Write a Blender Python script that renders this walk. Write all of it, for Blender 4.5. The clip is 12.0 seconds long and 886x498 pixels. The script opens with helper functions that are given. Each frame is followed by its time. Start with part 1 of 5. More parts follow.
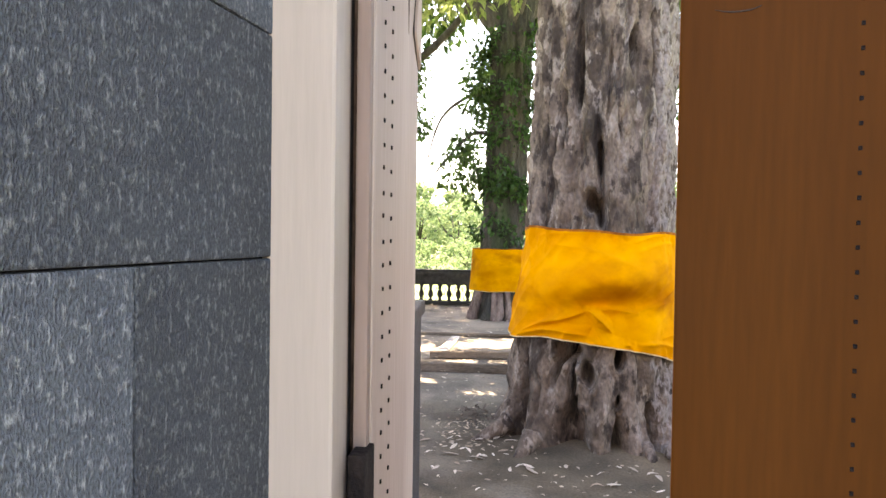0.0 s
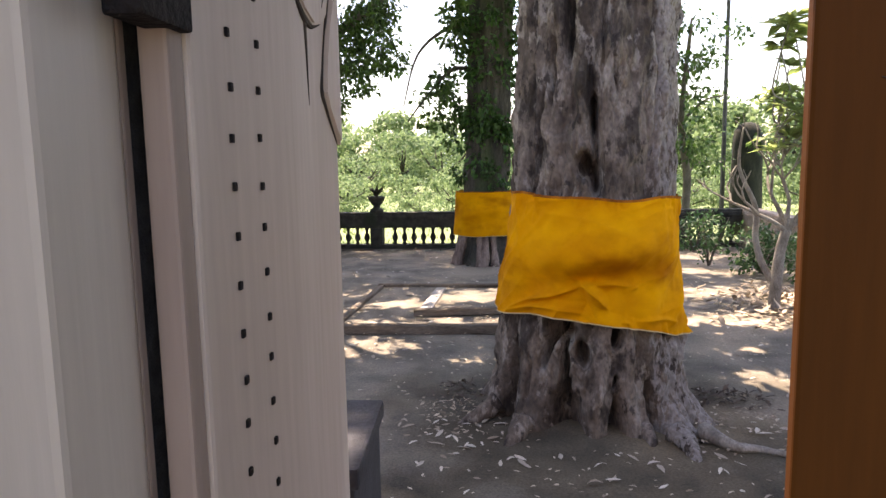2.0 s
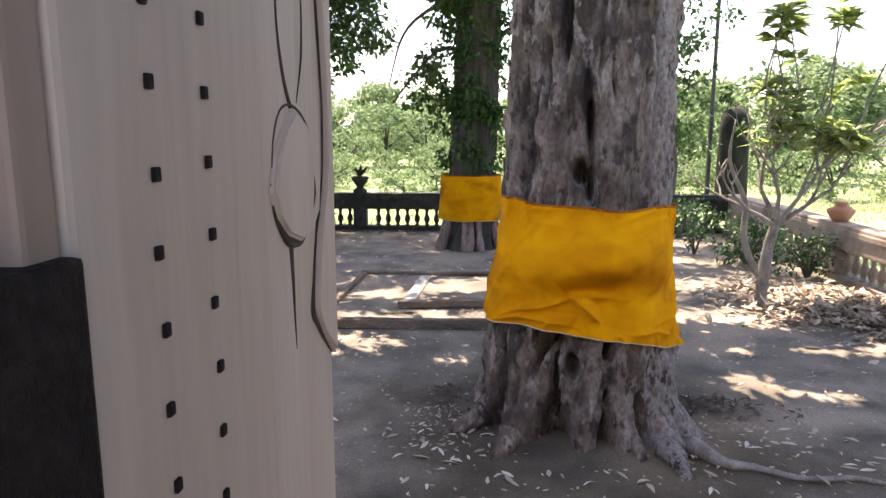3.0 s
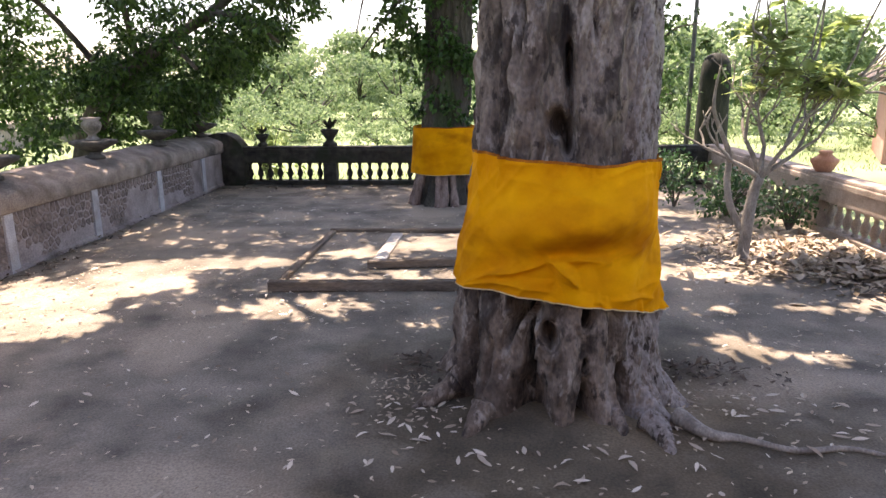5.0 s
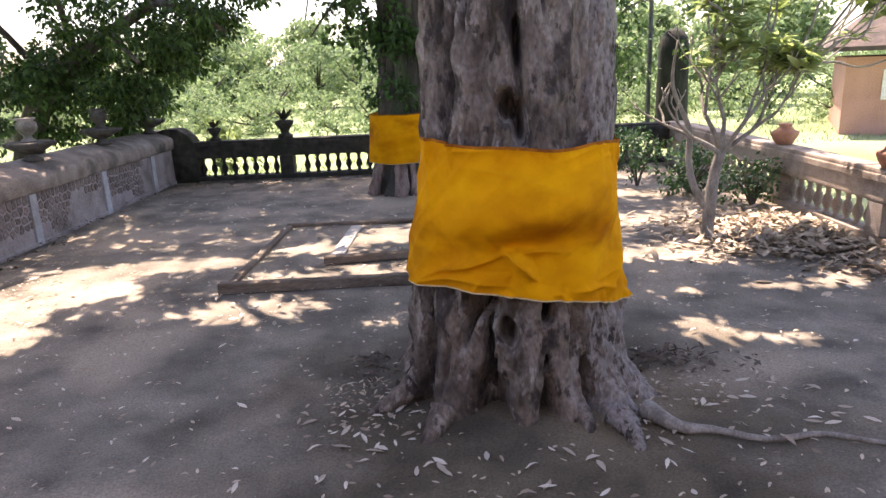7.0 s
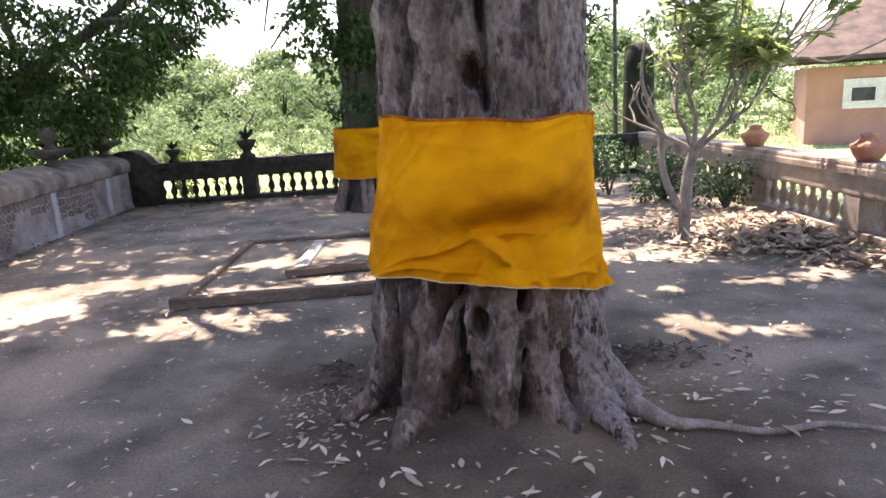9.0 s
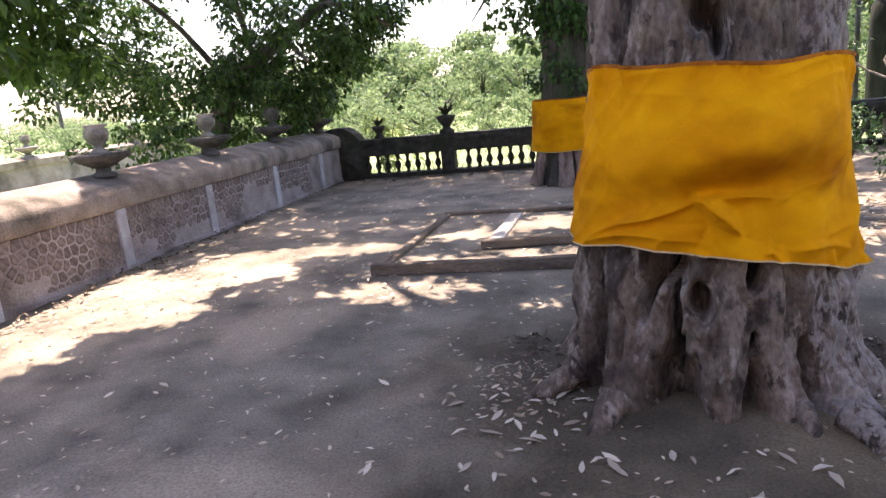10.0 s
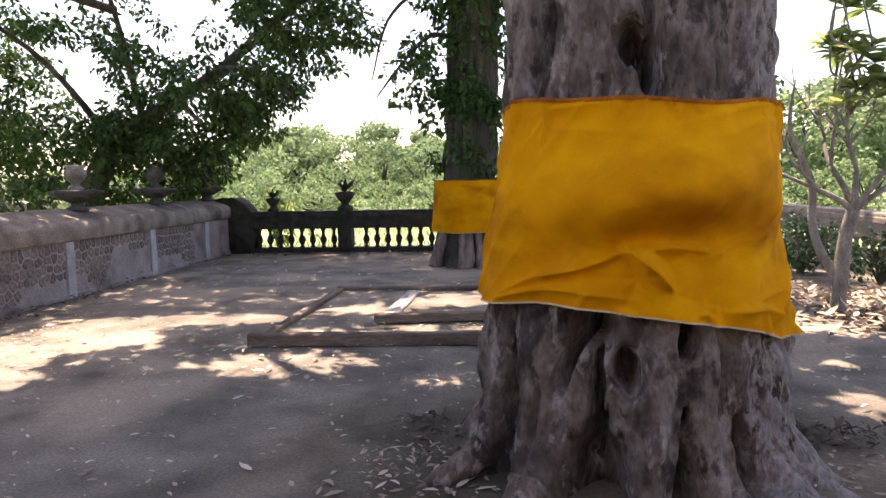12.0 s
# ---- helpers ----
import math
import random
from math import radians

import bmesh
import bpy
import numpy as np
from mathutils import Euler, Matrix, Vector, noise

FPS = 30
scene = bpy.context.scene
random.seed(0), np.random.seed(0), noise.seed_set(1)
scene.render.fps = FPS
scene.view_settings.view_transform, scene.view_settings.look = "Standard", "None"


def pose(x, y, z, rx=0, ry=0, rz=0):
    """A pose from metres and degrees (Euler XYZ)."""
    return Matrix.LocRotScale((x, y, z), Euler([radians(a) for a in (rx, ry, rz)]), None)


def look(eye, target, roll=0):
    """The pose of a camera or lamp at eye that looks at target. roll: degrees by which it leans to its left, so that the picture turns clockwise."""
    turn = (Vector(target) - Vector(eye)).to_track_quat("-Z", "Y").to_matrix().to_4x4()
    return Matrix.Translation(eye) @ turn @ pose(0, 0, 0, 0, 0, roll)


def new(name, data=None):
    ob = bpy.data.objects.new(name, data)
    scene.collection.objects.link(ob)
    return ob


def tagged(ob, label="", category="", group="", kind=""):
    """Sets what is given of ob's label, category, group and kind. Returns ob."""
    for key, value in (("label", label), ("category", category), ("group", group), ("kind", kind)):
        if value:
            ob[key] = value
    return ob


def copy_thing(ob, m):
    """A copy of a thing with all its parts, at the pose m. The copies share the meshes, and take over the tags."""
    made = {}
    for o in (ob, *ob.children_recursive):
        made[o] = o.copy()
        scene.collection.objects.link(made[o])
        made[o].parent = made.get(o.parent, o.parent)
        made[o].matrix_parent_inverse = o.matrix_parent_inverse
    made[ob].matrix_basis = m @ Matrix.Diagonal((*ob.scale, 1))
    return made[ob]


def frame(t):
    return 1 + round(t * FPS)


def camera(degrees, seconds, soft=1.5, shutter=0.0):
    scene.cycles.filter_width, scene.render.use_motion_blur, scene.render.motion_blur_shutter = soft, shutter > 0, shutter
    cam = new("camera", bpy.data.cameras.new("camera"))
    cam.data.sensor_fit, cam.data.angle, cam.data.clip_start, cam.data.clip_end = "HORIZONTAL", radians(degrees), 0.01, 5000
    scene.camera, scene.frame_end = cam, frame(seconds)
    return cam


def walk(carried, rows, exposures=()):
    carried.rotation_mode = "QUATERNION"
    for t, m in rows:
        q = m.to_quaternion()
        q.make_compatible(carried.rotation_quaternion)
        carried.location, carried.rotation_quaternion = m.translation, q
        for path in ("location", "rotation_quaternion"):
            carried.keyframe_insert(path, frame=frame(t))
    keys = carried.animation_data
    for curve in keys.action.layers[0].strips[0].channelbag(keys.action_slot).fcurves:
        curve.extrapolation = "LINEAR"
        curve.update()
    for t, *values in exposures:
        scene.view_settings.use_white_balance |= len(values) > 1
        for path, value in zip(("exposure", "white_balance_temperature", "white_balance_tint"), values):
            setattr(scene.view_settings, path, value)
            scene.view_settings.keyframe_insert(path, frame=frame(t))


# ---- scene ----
PATH = [
    (0, (0.284, -0.238, 1.766), (0.161, 1.758, 1.724), 0.8),
    (0.5, (0.228, -0.055, 1.884), (0.092, 1.938, 1.809), 0.9),
    (1, (0.224, 0.060, 1.951), (0.134, 2.055, 1.839), 0.0),
    (1.5, (0.291, 0.233, 2.037), (0.241, 2.223, 1.847), -1.1),
    (2, (0.305, 0.337, 2.094), (0.225, 2.318, 1.839), -1.0),
    (2.5, (0.265, 0.486, 2.203), (0.149, 2.461, 1.913), 0.0),
    (3, (0.257, 0.561, 2.337), (0.229, 2.531, 1.997), 0.0),
    (5, (0.342, 1.013, 2.315), (0.377, 2.955, 1.837), -0.4),
    (5.5, (0.308, 1.047, 2.33), (0.282, 2.982, 1.827), -3.0),
    (6, (0.316, 1.169, 2.315), (0.178, 3.104, 1.828), -5.5),
    (6.5, (0.455, 1.280, 2.305), (0.404, 3.224, 1.831), -4.3),
    (7, (0.485, 1.305, 2.296), (0.606, 3.233, 1.777), -2.4),
    (9, (0.545, 1.633, 1.942), (0.752, 3.573, 1.504), -3.5),
    (9.5, (0.532, 1.714, 1.905), (0.544, 3.661, 1.448), -4.2),
    (10, (0.477, 1.884, 1.8), (0.121, 3.799, 1.349), -5.5),
    (10.5, (0.514, 2.024, 1.702), (0.097, 3.929, 1.254), -4.9),
    (11, (0.554, 2.144, 1.645), (0.257, 4.077, 1.226), -4.2),
    (11.5, (0.435, 2.321, 1.547), (0.267, 4.285, 1.211), -3.5),
    (12, (0.401, 2.413, 1.485), (0.36, 4.402, 1.284), -1.1),
]
cam = camera(66.3, 12.0, soft=1.5)
walk(cam, [(t, look(eye, target, roll)) for t, eye, target, roll in PATH], exposures=[(0.0, 3.08, 8500, 21), (0.5, 2.66, 8500, 22), (1.0, 2.37, 8400, 23), (1.5, 2.1, 8100, 23), (2.5, 1.99, 7350, 24), (3.2, 2.06, 7300, 24), (5.0, 1.95, 7350, 26), (9.5, 2.06, 7150, 28), (11.0, 1.99, 7300, 27), (11.5, 2.02, 7200, 26), (12.0, 1.80, 7450, 29)])

# ---- light ----
SUN_AZ, SUN_EL = radians(-14), radians(66)          # azimuth from +y towards +x
SUN_DIR = Vector((math.sin(SUN_AZ) * math.cos(SUN_EL), math.cos(SUN_AZ) * math.cos(SUN_EL), math.sin(SUN_EL)))
world = bpy.data.worlds.new("sky")
scene.world = world
world.use_nodes = True
wn = world.node_tree.nodes
sky = wn.new("ShaderNodeTexSky")
sky.sky_type, sky.sun_disc = "NISHITA", False
sky.sun_elevation, sky.sun_rotation = SUN_EL, SUN_AZ
sky.dust_density, sky.air_density, sky.ozone_density = 1.6, 1.0, 1.0
world.node_tree.links.new(sky.outputs[0], wn["Background"].inputs[0])
wn["Background"].inputs[1].default_value = 0.15
sun = new("sun", bpy.data.lights.new("sun", "SUN"))
sun.data.energy, sun.data.angle, sun.data.color = 4.5, radians(0.53), (1.0, 0.93, 0.80)
sun.matrix_basis = look(SUN_DIR * 50, (0, 0, 0))


# ---- materials ----
def material(name, a, b, scale=6.0, rough=0.85, bump=0.3, fine=60.0, contrast=(0.35, 0.65), third=None, stretch=(1, 1, 1), metal=0.0, per_piece=0.0, grains=(0.72, 1.22)):
    """Two colours mixed by a coarse noise, broken by a fine one, with relief; third: stains of that colour."""
    m = bpy.data.materials.new(name)
    m.use_nodes = True
    n, l = m.node_tree.nodes, m.node_tree.links
    bsdf = n["Principled BSDF"]
    at = n.new("ShaderNodeTexCoord")
    mp = n.new("ShaderNodeMapping")
    mp.inputs["Scale"].default_value = stretch
    l.new(at.outputs["Object"], mp.inputs["Vector"])
    coarse, small = n.new("ShaderNodeTexNoise"), n.new("ShaderNodeTexNoise")
    coarse.inputs["Scale"].default_value, coarse.inputs["Detail"].default_value = scale, 6
    small.inputs["Scale"].default_value, small.inputs["Detail"].default_value = fine, 4
    for k in (coarse, small):
        l.new(mp.outputs[0], k.inputs["Vector"])
    ramp = n.new("ShaderNodeValToRGB")
    ramp.color_ramp.elements[0].position, ramp.color_ramp.elements[1].position = contrast
    ramp.color_ramp.elements[0].color, ramp.color_ramp.elements[1].color = (*a, 1), (*b, 1)
    l.new(coarse.outputs["Fac"], ramp.inputs["Fac"])
    colour = ramp.outputs[0]
    if third:
        stain = n.new("ShaderNodeTexNoise")
        stain.inputs["Scale"].default_value, stain.inputs["Detail"].default_value = scale * 0.37, 8
        shift = n.new("ShaderNodeMapping")
        shift.inputs["Location"].default_value = (7.3, 2.1, 5.5)
        l.new(mp.outputs[0], shift.inputs["Vector"])
        l.new(shift.outputs[0], stain.inputs["Vector"])
        cut = n.new("ShaderNodeMapRange")
        cut.inputs["From Min"].default_value, cut.inputs["From Max"].default_value = 0.52, 0.66
        l.new(stain.outputs["Fac"], cut.inputs["Value"])
        mix3 = n.new("ShaderNodeMix")
        mix3.data_type = "RGBA"
        l.new(cut.outputs[0], mix3.inputs["Factor"])
        l.new(colour, mix3.inputs["A"])
        mix3.inputs["B"].default_value = (*third, 1)
        colour = mix3.outputs["Result"]
    grain = n.new("ShaderNodeMapRange")
    grain.inputs["From Min"].default_value, grain.inputs["From Max"].default_value = 0.3, 0.7
    grain.inputs["To Min"].default_value, grain.inputs["To Max"].default_value = grains
    l.new(small.outputs["Fac"], grain.inputs["Value"])
    value = grain.outputs[0]
    if per_piece:
        info = n.new("ShaderNodeObjectInfo")
        vary = n.new("ShaderNodeMapRange")
        vary.inputs["To Min"].default_value, vary.inputs["To Max"].default_value = 1 - per_piece, 1 + per_piece
        l.new(info.outputs["Random"], vary.inputs["Value"])
        times = n.new("ShaderNodeMath")
        times.operation = "MULTIPLY"
        l.new(value, times.inputs[0])
        l.new(vary.outputs[0], times.inputs[1])
        value = times.outputs[0]
    hsv = n.new("ShaderNodeHueSaturation")
    l.new(colour, hsv.inputs["Color"])
    l.new(value, hsv.inputs["Value"])
    l.new(hsv.outputs[0], bsdf.inputs["Base Color"])
    bsdf.inputs["Roughness"].default_value, bsdf.inputs["Metallic"].default_value = rough, metal
    bsdf.inputs["Specular IOR Level"].default_value = 0.3
    if bump:
        add = n.new("ShaderNodeMath")
        add.operation = "ADD"
        l.new(coarse.outputs["Fac"], add.inputs[0])
        l.new(small.outputs["Fac"], add.inputs[1])
        bp = n.new("ShaderNodeBump")
        bp.inputs["Strength"].default_value, bp.inputs["Distance"].default_value = bump, 0.02
        l.new(add.outputs[0], bp.inputs["Height"])
        l.new(bp.outputs[0], bsdf.inputs["Normal"])
    return m


def leaf_material(name, dark, light, through_light=0.35, rough=0.5):
    """Leaves whose colour varies from leaf to leaf and that let some light through."""
    m = bpy.data.materials.new(name)
    m.use_nodes = True
    n, l = m.node_tree.nodes, m.node_tree.links
    bsdf, out = n["Principled BSDF"], n["Material Output"]
    geo, ramp = n.new("ShaderNodeNewGeometry"), n.new("ShaderNodeValToRGB")
    ramp.color_ramp.elements[0].color, ramp.color_ramp.elements[1].color = (*dark, 1), (*light, 1)
    l.new(geo.outputs["Random Per Island"], ramp.inputs["Fac"])
    l.new(ramp.outputs[0], bsdf.inputs["Base Color"])
    bsdf.inputs["Roughness"].default_value = rough
    tr, mix = n.new("ShaderNodeBsdfTranslucent"), n.new("ShaderNodeMixShader")
    l.new(ramp.outputs[0], tr.inputs["Color"])
    mix.inputs["Fac"].default_value = through_light
    l.new(bsdf.outputs[0], mix.inputs[1])
    l.new(tr.outputs[0], mix.inputs[2])
    l.new(mix.outputs[0], out.inputs["Surface"])
    return m


M_BARK = material("bark_old", (0.048, 0.035, 0.027), (0.165, 0.128, 0.10), 4.2, 0.92, 0.8, 38, (0.36, 0.60), (0.20, 0.16, 0.13), (1, 1, 0.62), grains=(0.66, 1.30))


def bark_patches(m):
    """Shed and weathered patches with clear borders: pale lichen grey, dark damp brown, and a flaking pale strip down one side."""
    n, l = m.node_tree.nodes, m.node_tree.links
    hsv = [k for k in n if k.type == "HUE_SAT"][0]
    colour = hsv.inputs["Color"].links[0].from_socket
    at, flat = n.new("ShaderNodeTexCoord"), n.new("ShaderNodeMapping")
    flat.inputs["Scale"].default_value = (1, 1, 0.5)
    l.new(at.outputs["Object"], flat.inputs["Vector"])
    sep, strip = n.new("ShaderNodeSeparateXYZ"), None
    l.new(at.outputs["Object"], sep.inputs[0])
    for tone, scale, lo, hi, much, shift in (((0.275, 0.235, 0.20), 6.0, 0.53, 0.57, 0.75, 3.0), ((0.028, 0.021, 0.017), 3.4, 0.53, 0.60, 0.85, 9.0), ((0.03, 0.022, 0.018), 13.0, 0.58, 0.63, 0.8, 17.0), ((0.25, 0.22, 0.20), 22.0, 0.44, 0.5, 0.8, 27.0)):
        move, spot, cut, mix = n.new("ShaderNodeMapping"), n.new("ShaderNodeTexNoise"), n.new("ShaderNodeMapRange"), n.new("ShaderNodeMix")
        move.inputs["Location"].default_value = (shift, shift * 0.7, shift * 1.3)
        l.new(flat.outputs[0], move.inputs["Vector"])
        l.new(move.outputs[0], spot.inputs["Vector"])
        spot.inputs["Scale"].default_value, spot.inputs["Detail"].default_value, spot.inputs["Roughness"].default_value = scale, 9, 0.62
        cut.inputs["From Min"].default_value, cut.inputs["From Max"].default_value, cut.inputs["To Max"].default_value = lo, hi, much
        l.new(spot.outputs["Fac"], cut.inputs["Value"])
        fac = cut.outputs[0]
        if scale > 20:
            # the flaking strip: beyond a wavering upright line
            wave, edge, both = n.new("ShaderNodeMath"), n.new("ShaderNodeMapRange"), n.new("ShaderNodeMath")
            wave.operation, both.operation = "MULTIPLY_ADD", "MULTIPLY"
            l.new(last, wave.inputs[0])
            wave.inputs[1].default_value = 0.35
            l.new(sep.outputs["X"], wave.inputs[2])
            edge.inputs["From Min"].default_value, edge.inputs["From Max"].default_value = 0.53, 0.57
            l.new(wave.outputs[0], edge.inputs["Value"])
            l.new(fac, both.inputs[0])
            l.new(edge.outputs[0], both.inputs[1])
            fac = both.outputs[0]
        last = spot.outputs["Fac"]
        mix.data_type = "RGBA"
        l.new(fac, mix.inputs["Factor"])
        l.new(colour, mix.inputs["A"])
        mix.inputs["B"].default_value = (*tone, 1)
        colour = mix.outputs["Result"]
    l.new(colour, hsv.inputs["Color"])


bark_patches(M_BARK)
M_BARK_DARK = material("bark_dark", (0.035, 0.035, 0.03), (0.10, 0.09, 0.075), 5, 0.9, 0.7, 40, (0.3, 0.7), (0.05, 0.07, 0.035), (1, 1, 0.3))
M_BARK_PALE = material("bark_pale", (0.16, 0.14, 0.12), (0.31, 0.28, 0.24), 9, 0.85, 0.4, 70, stretch=(1, 1, 0.5))
M_ROOT = material("reddish_root_bark", (0.14, 0.095, 0.08), (0.32, 0.24, 0.205), 9, 0.9, 0.6, 50, stretch=(1, 1, 0.3))
M_LIMB = material("limb_bark", (0.07, 0.06, 0.05), (0.15, 0.13, 0.11), 6, 0.9, 0.5, 50, stretch=(1, 1, 0.5))
# browner blotches: stains, plus some of the cloth's shading put into colour
M_CLOTH = material("saffron_cloth", (0.56, 0.205, 0.003), (0.75, 0.33, 0.004), 4.2, 0.9, 0.05, 220, (0.32, 0.68), (0.33, 0.10, 0.002), (0.65, 0.65, 1.1), grains=(0.93, 1.06))
M_CLOTH.node_tree.nodes["Principled BSDF"].inputs["Specular IOR Level"].default_value = 0.06
# dark orange that paints the shadow line along a cloth's top
M_TOP_SHADE = material("top_edge_shade", (0.24, 0.07, 0.004), (0.40, 0.13, 0.006), 9, 0.9, 0.1, 120)
M_HEM = material("cloth_hem", (0.5, 0.36, 0.18), (0.62, 0.48, 0.28), 8, 0.8, 0.1, 120)
M_WRITING = material("faded_ink", (0.45, 0.12, 0.02), (0.5, 0.16, 0.03), 10, 0.8, 0.0, 90)
M_PLASTER = material("aged_plaster", (0.245, 0.205, 0.196), (0.40, 0.347, 0.332), 3.0, 0.9, 0.35, 50, (0.3, 0.7), (0.15, 0.125, 0.115))
M_COPING = material("weathered_coping", (0.19, 0.15, 0.125), (0.38, 0.32, 0.275), 3.5, 0.92, 0.8, 45, (0.3, 0.7), (0.085, 0.075, 0.06))
M_PILASTER = material("whitewashed_pilaster", (0.36, 0.36, 0.385), (0.50, 0.50, 0.515), 5, 0.9, 0.3, 60, third=(0.33, 0.31, 0.3))
M_RUBBLE = material("rubble_stone", (0.13, 0.10, 0.088), (0.235, 0.19, 0.168), 14, 0.9, 0.4, 80, per_piece=0.25)
# back cement: near-black, its backlit shade put into the colour; right one paler
M_BALUSTER = material("mossy_backlit_cement", (0.022, 0.02, 0.017), (0.075, 0.069, 0.058), 6, 0.95, 0.5, 60, (0.3, 0.7), (0.03, 0.036, 0.022))
M_BALUSTER_PALE = material("pale_cement", (0.28, 0.22, 0.18), (0.40, 0.33, 0.27), 6, 0.95, 0.5, 60, (0.3, 0.7), (0.2, 0.16, 0.13))
M_POT = material("grey_pot", (0.22, 0.19, 0.17), (0.36, 0.32, 0.29), 8, 0.9, 0.4, 60, third=(0.12, 0.11, 0.09))
M_POT_DARK = material("dark_bowl", (0.05, 0.046, 0.04), (0.115, 0.104, 0.092), 8, 0.9, 0.4, 60)
M_TERRACOTTA = material("terracotta", (0.36, 0.16, 0.10), (0.46, 0.24, 0.16), 6, 0.85, 0.3, 60)
M_TIMBER = material("weathered_timber", (0.065, 0.047, 0.034), (0.185, 0.145, 0.11), 5, 0.85, 0.4, 60, stretch=(0.25, 1, 1))
M_TIMBER_PALE = material("pale_timber", (0.4, 0.37, 0.33), (0.55, 0.5, 0.45), 5, 0.85, 0.3, 60)
M_STONE = material("andesite_block", (0.098, 0.122, 0.145), (0.42, 0.47, 0.49), 130, 0.75, 0.7, 420, (0.53, 0.80), None, (1, 1, 0.45), per_piece=0.3, grains=(0.55, 1.5))


def worn_stone(m):
    """Larger blotches over the speckle of the andesite: dark damp areas, pale weathered grain."""
    n, l = m.node_tree.nodes, m.node_tree.links
    hsv = [k for k in n if k.type == "HUE_SAT"][0]
    colour = hsv.inputs["Color"].links[0].from_socket
    at = n.new("ShaderNodeTexCoord")
    for tone, scale, lo, hi, much in (((0.055, 0.068, 0.088), 5.0, 0.48, 0.62, 0.45), ((0.34, 0.38, 0.39), 60.0, 0.60, 0.66, 0.7)):
        spot, cut, mix = n.new("ShaderNodeTexNoise"), n.new("ShaderNodeMapRange"), n.new("ShaderNodeMix")
        spot.inputs["Scale"].default_value, spot.inputs["Detail"].default_value, spot.inputs["Roughness"].default_value = scale, 6, 0.65
        l.new(at.outputs["Object"], spot.inputs["Vector"])
        cut.inputs["From Min"].default_value, cut.inputs["From Max"].default_value, cut.inputs["To Max"].default_value = lo, hi, much
        l.new(spot.outputs["Fac"], cut.inputs["Value"])
        mix.data_type = "RGBA"
        l.new(cut.outputs[0], mix.inputs["Factor"])
        l.new(colour, mix.inputs["A"])
        mix.inputs["B"].default_value = (*tone, 1)
        colour = mix.outputs["Result"]
    l.new(colour, hsv.inputs["Color"])


worn_stone(M_STONE)
M_JOINT_GAP = material("dark_joint_and_gap_shade", (0.02, 0.02, 0.022), (0.045, 0.045, 0.05), 20, 0.95, 0.3, 80)
M_DOOR = material("cream_painted_door", (0.56, 0.485, 0.43), (0.66, 0.59, 0.53), 3.0, 0.6, 0.06, 40, (0.25, 0.75), (0.43, 0.35, 0.30), (2, 2, 0.15), grains=(0.93, 1.06))
# stile colour: pinkish wood with the shade at the hinge put in
M_DOOR_EDGE = material("shaded_door_stile", (0.24, 0.175, 0.147), (0.32, 0.245, 0.21), 3.0, 0.6, 0.06, 40, (0.25, 0.75), stretch=(2, 2, 0.15), grains=(0.92, 1.06))
M_JAMB = material("cream_door_frame", (0.43, 0.38, 0.33), (0.51, 0.455, 0.40), 3.0, 0.5, 0.05, 40, (0.25, 0.75), (0.43, 0.35, 0.28), (2, 2, 0.15), grains=(0.95, 1.04))
M_BROWN = material("brown_varnished_door", (0.078, 0.024, 0.0025), (0.105, 0.034, 0.004), 3.0, 0.62, 0.05, 40, (0.25, 0.75), stretch=(2, 2, 0.15), grains=(0.9, 1.08))
M_BROWN.node_tree.nodes["Principled BSDF"].inputs["Specular IOR Level"].default_value = 0.12
M_IRON = material("rusted_iron", (0.010, 0.009, 0.010), (0.028, 0.022, 0.021), 20, 0.75, 0.3, 120, metal=0.6)
# shade of the carving, painted as near-black lines
M_GROOVE_SHADE = material("groove_shade", (0.03, 0.024, 0.02), (0.055, 0.045, 0.038), 12, 0.8, 0.2, 80)
M_STEP = material("stone_step", (0.10, 0.10, 0.11), (0.18, 0.18, 0.185), 8, 0.85, 0.4, 90)
M_POST = material("dark_tile_cap", (0.02, 0.02, 0.026), (0.045, 0.045, 0.055), 10, 0.6, 0.2, 90)
M_LITTER = leaf_material("dry_leaves", (0.17, 0.125, 0.085), (0.62, 0.51, 0.38), 0.1, 0.8)
M_ROTTEN = leaf_material("rotting_leaves", (0.03, 0.022, 0.016), (0.15, 0.11, 0.08), 0.05, 0.85)
M_FALLEN = leaf_material("fallen_pale_leaves", (0.26, 0.195, 0.135), (0.72, 0.64, 0.53), 0.1, 0.7)
M_LEAF = leaf_material("tree_leaves", (0.016, 0.042, 0.009), (0.08, 0.16, 0.032), 0.38, 0.45)
M_LEAF_NEAR = leaf_material("broad_lit_leaves", (0.022, 0.06, 0.010), (0.115, 0.21, 0.04), 0.42, 0.42)
M_LEAF_VINE = leaf_material("vine_leaves", (0.02, 0.06, 0.012), (0.06, 0.15, 0.03), 0.35, 0.5)
M_LEAF_YELLOW = leaf_material("young_leaves", (0.17, 0.245, 0.08), (0.42, 0.50, 0.19), 0.6, 0.5)
# paler, greyer green: the haze of distance is put into these leaves
M_LEAF_FAR = leaf_material("hazed_far_leaves", (0.085, 0.15, 0.06), (0.27, 0.36, 0.17), 0.45, 0.7)
M_SHRUB = leaf_material("shrub_leaves", (0.025, 0.07, 0.02), (0.07, 0.15, 0.05), 0.3, 0.5)
M_GRASS = leaf_material("field_grass", (0.15, 0.215, 0.085), (0.28, 0.35, 0.165), 0.35, 0.8)
M_HOUSE = material("pink_house_wall", (0.44, 0.235, 0.18), (0.52, 0.29, 0.225), 1.5, 0.9, 0.2, 40)
M_ROOF = material("roof_tiles", (0.06, 0.048, 0.042), (0.12, 0.09, 0.075), 3, 0.9, 0.4, 40)
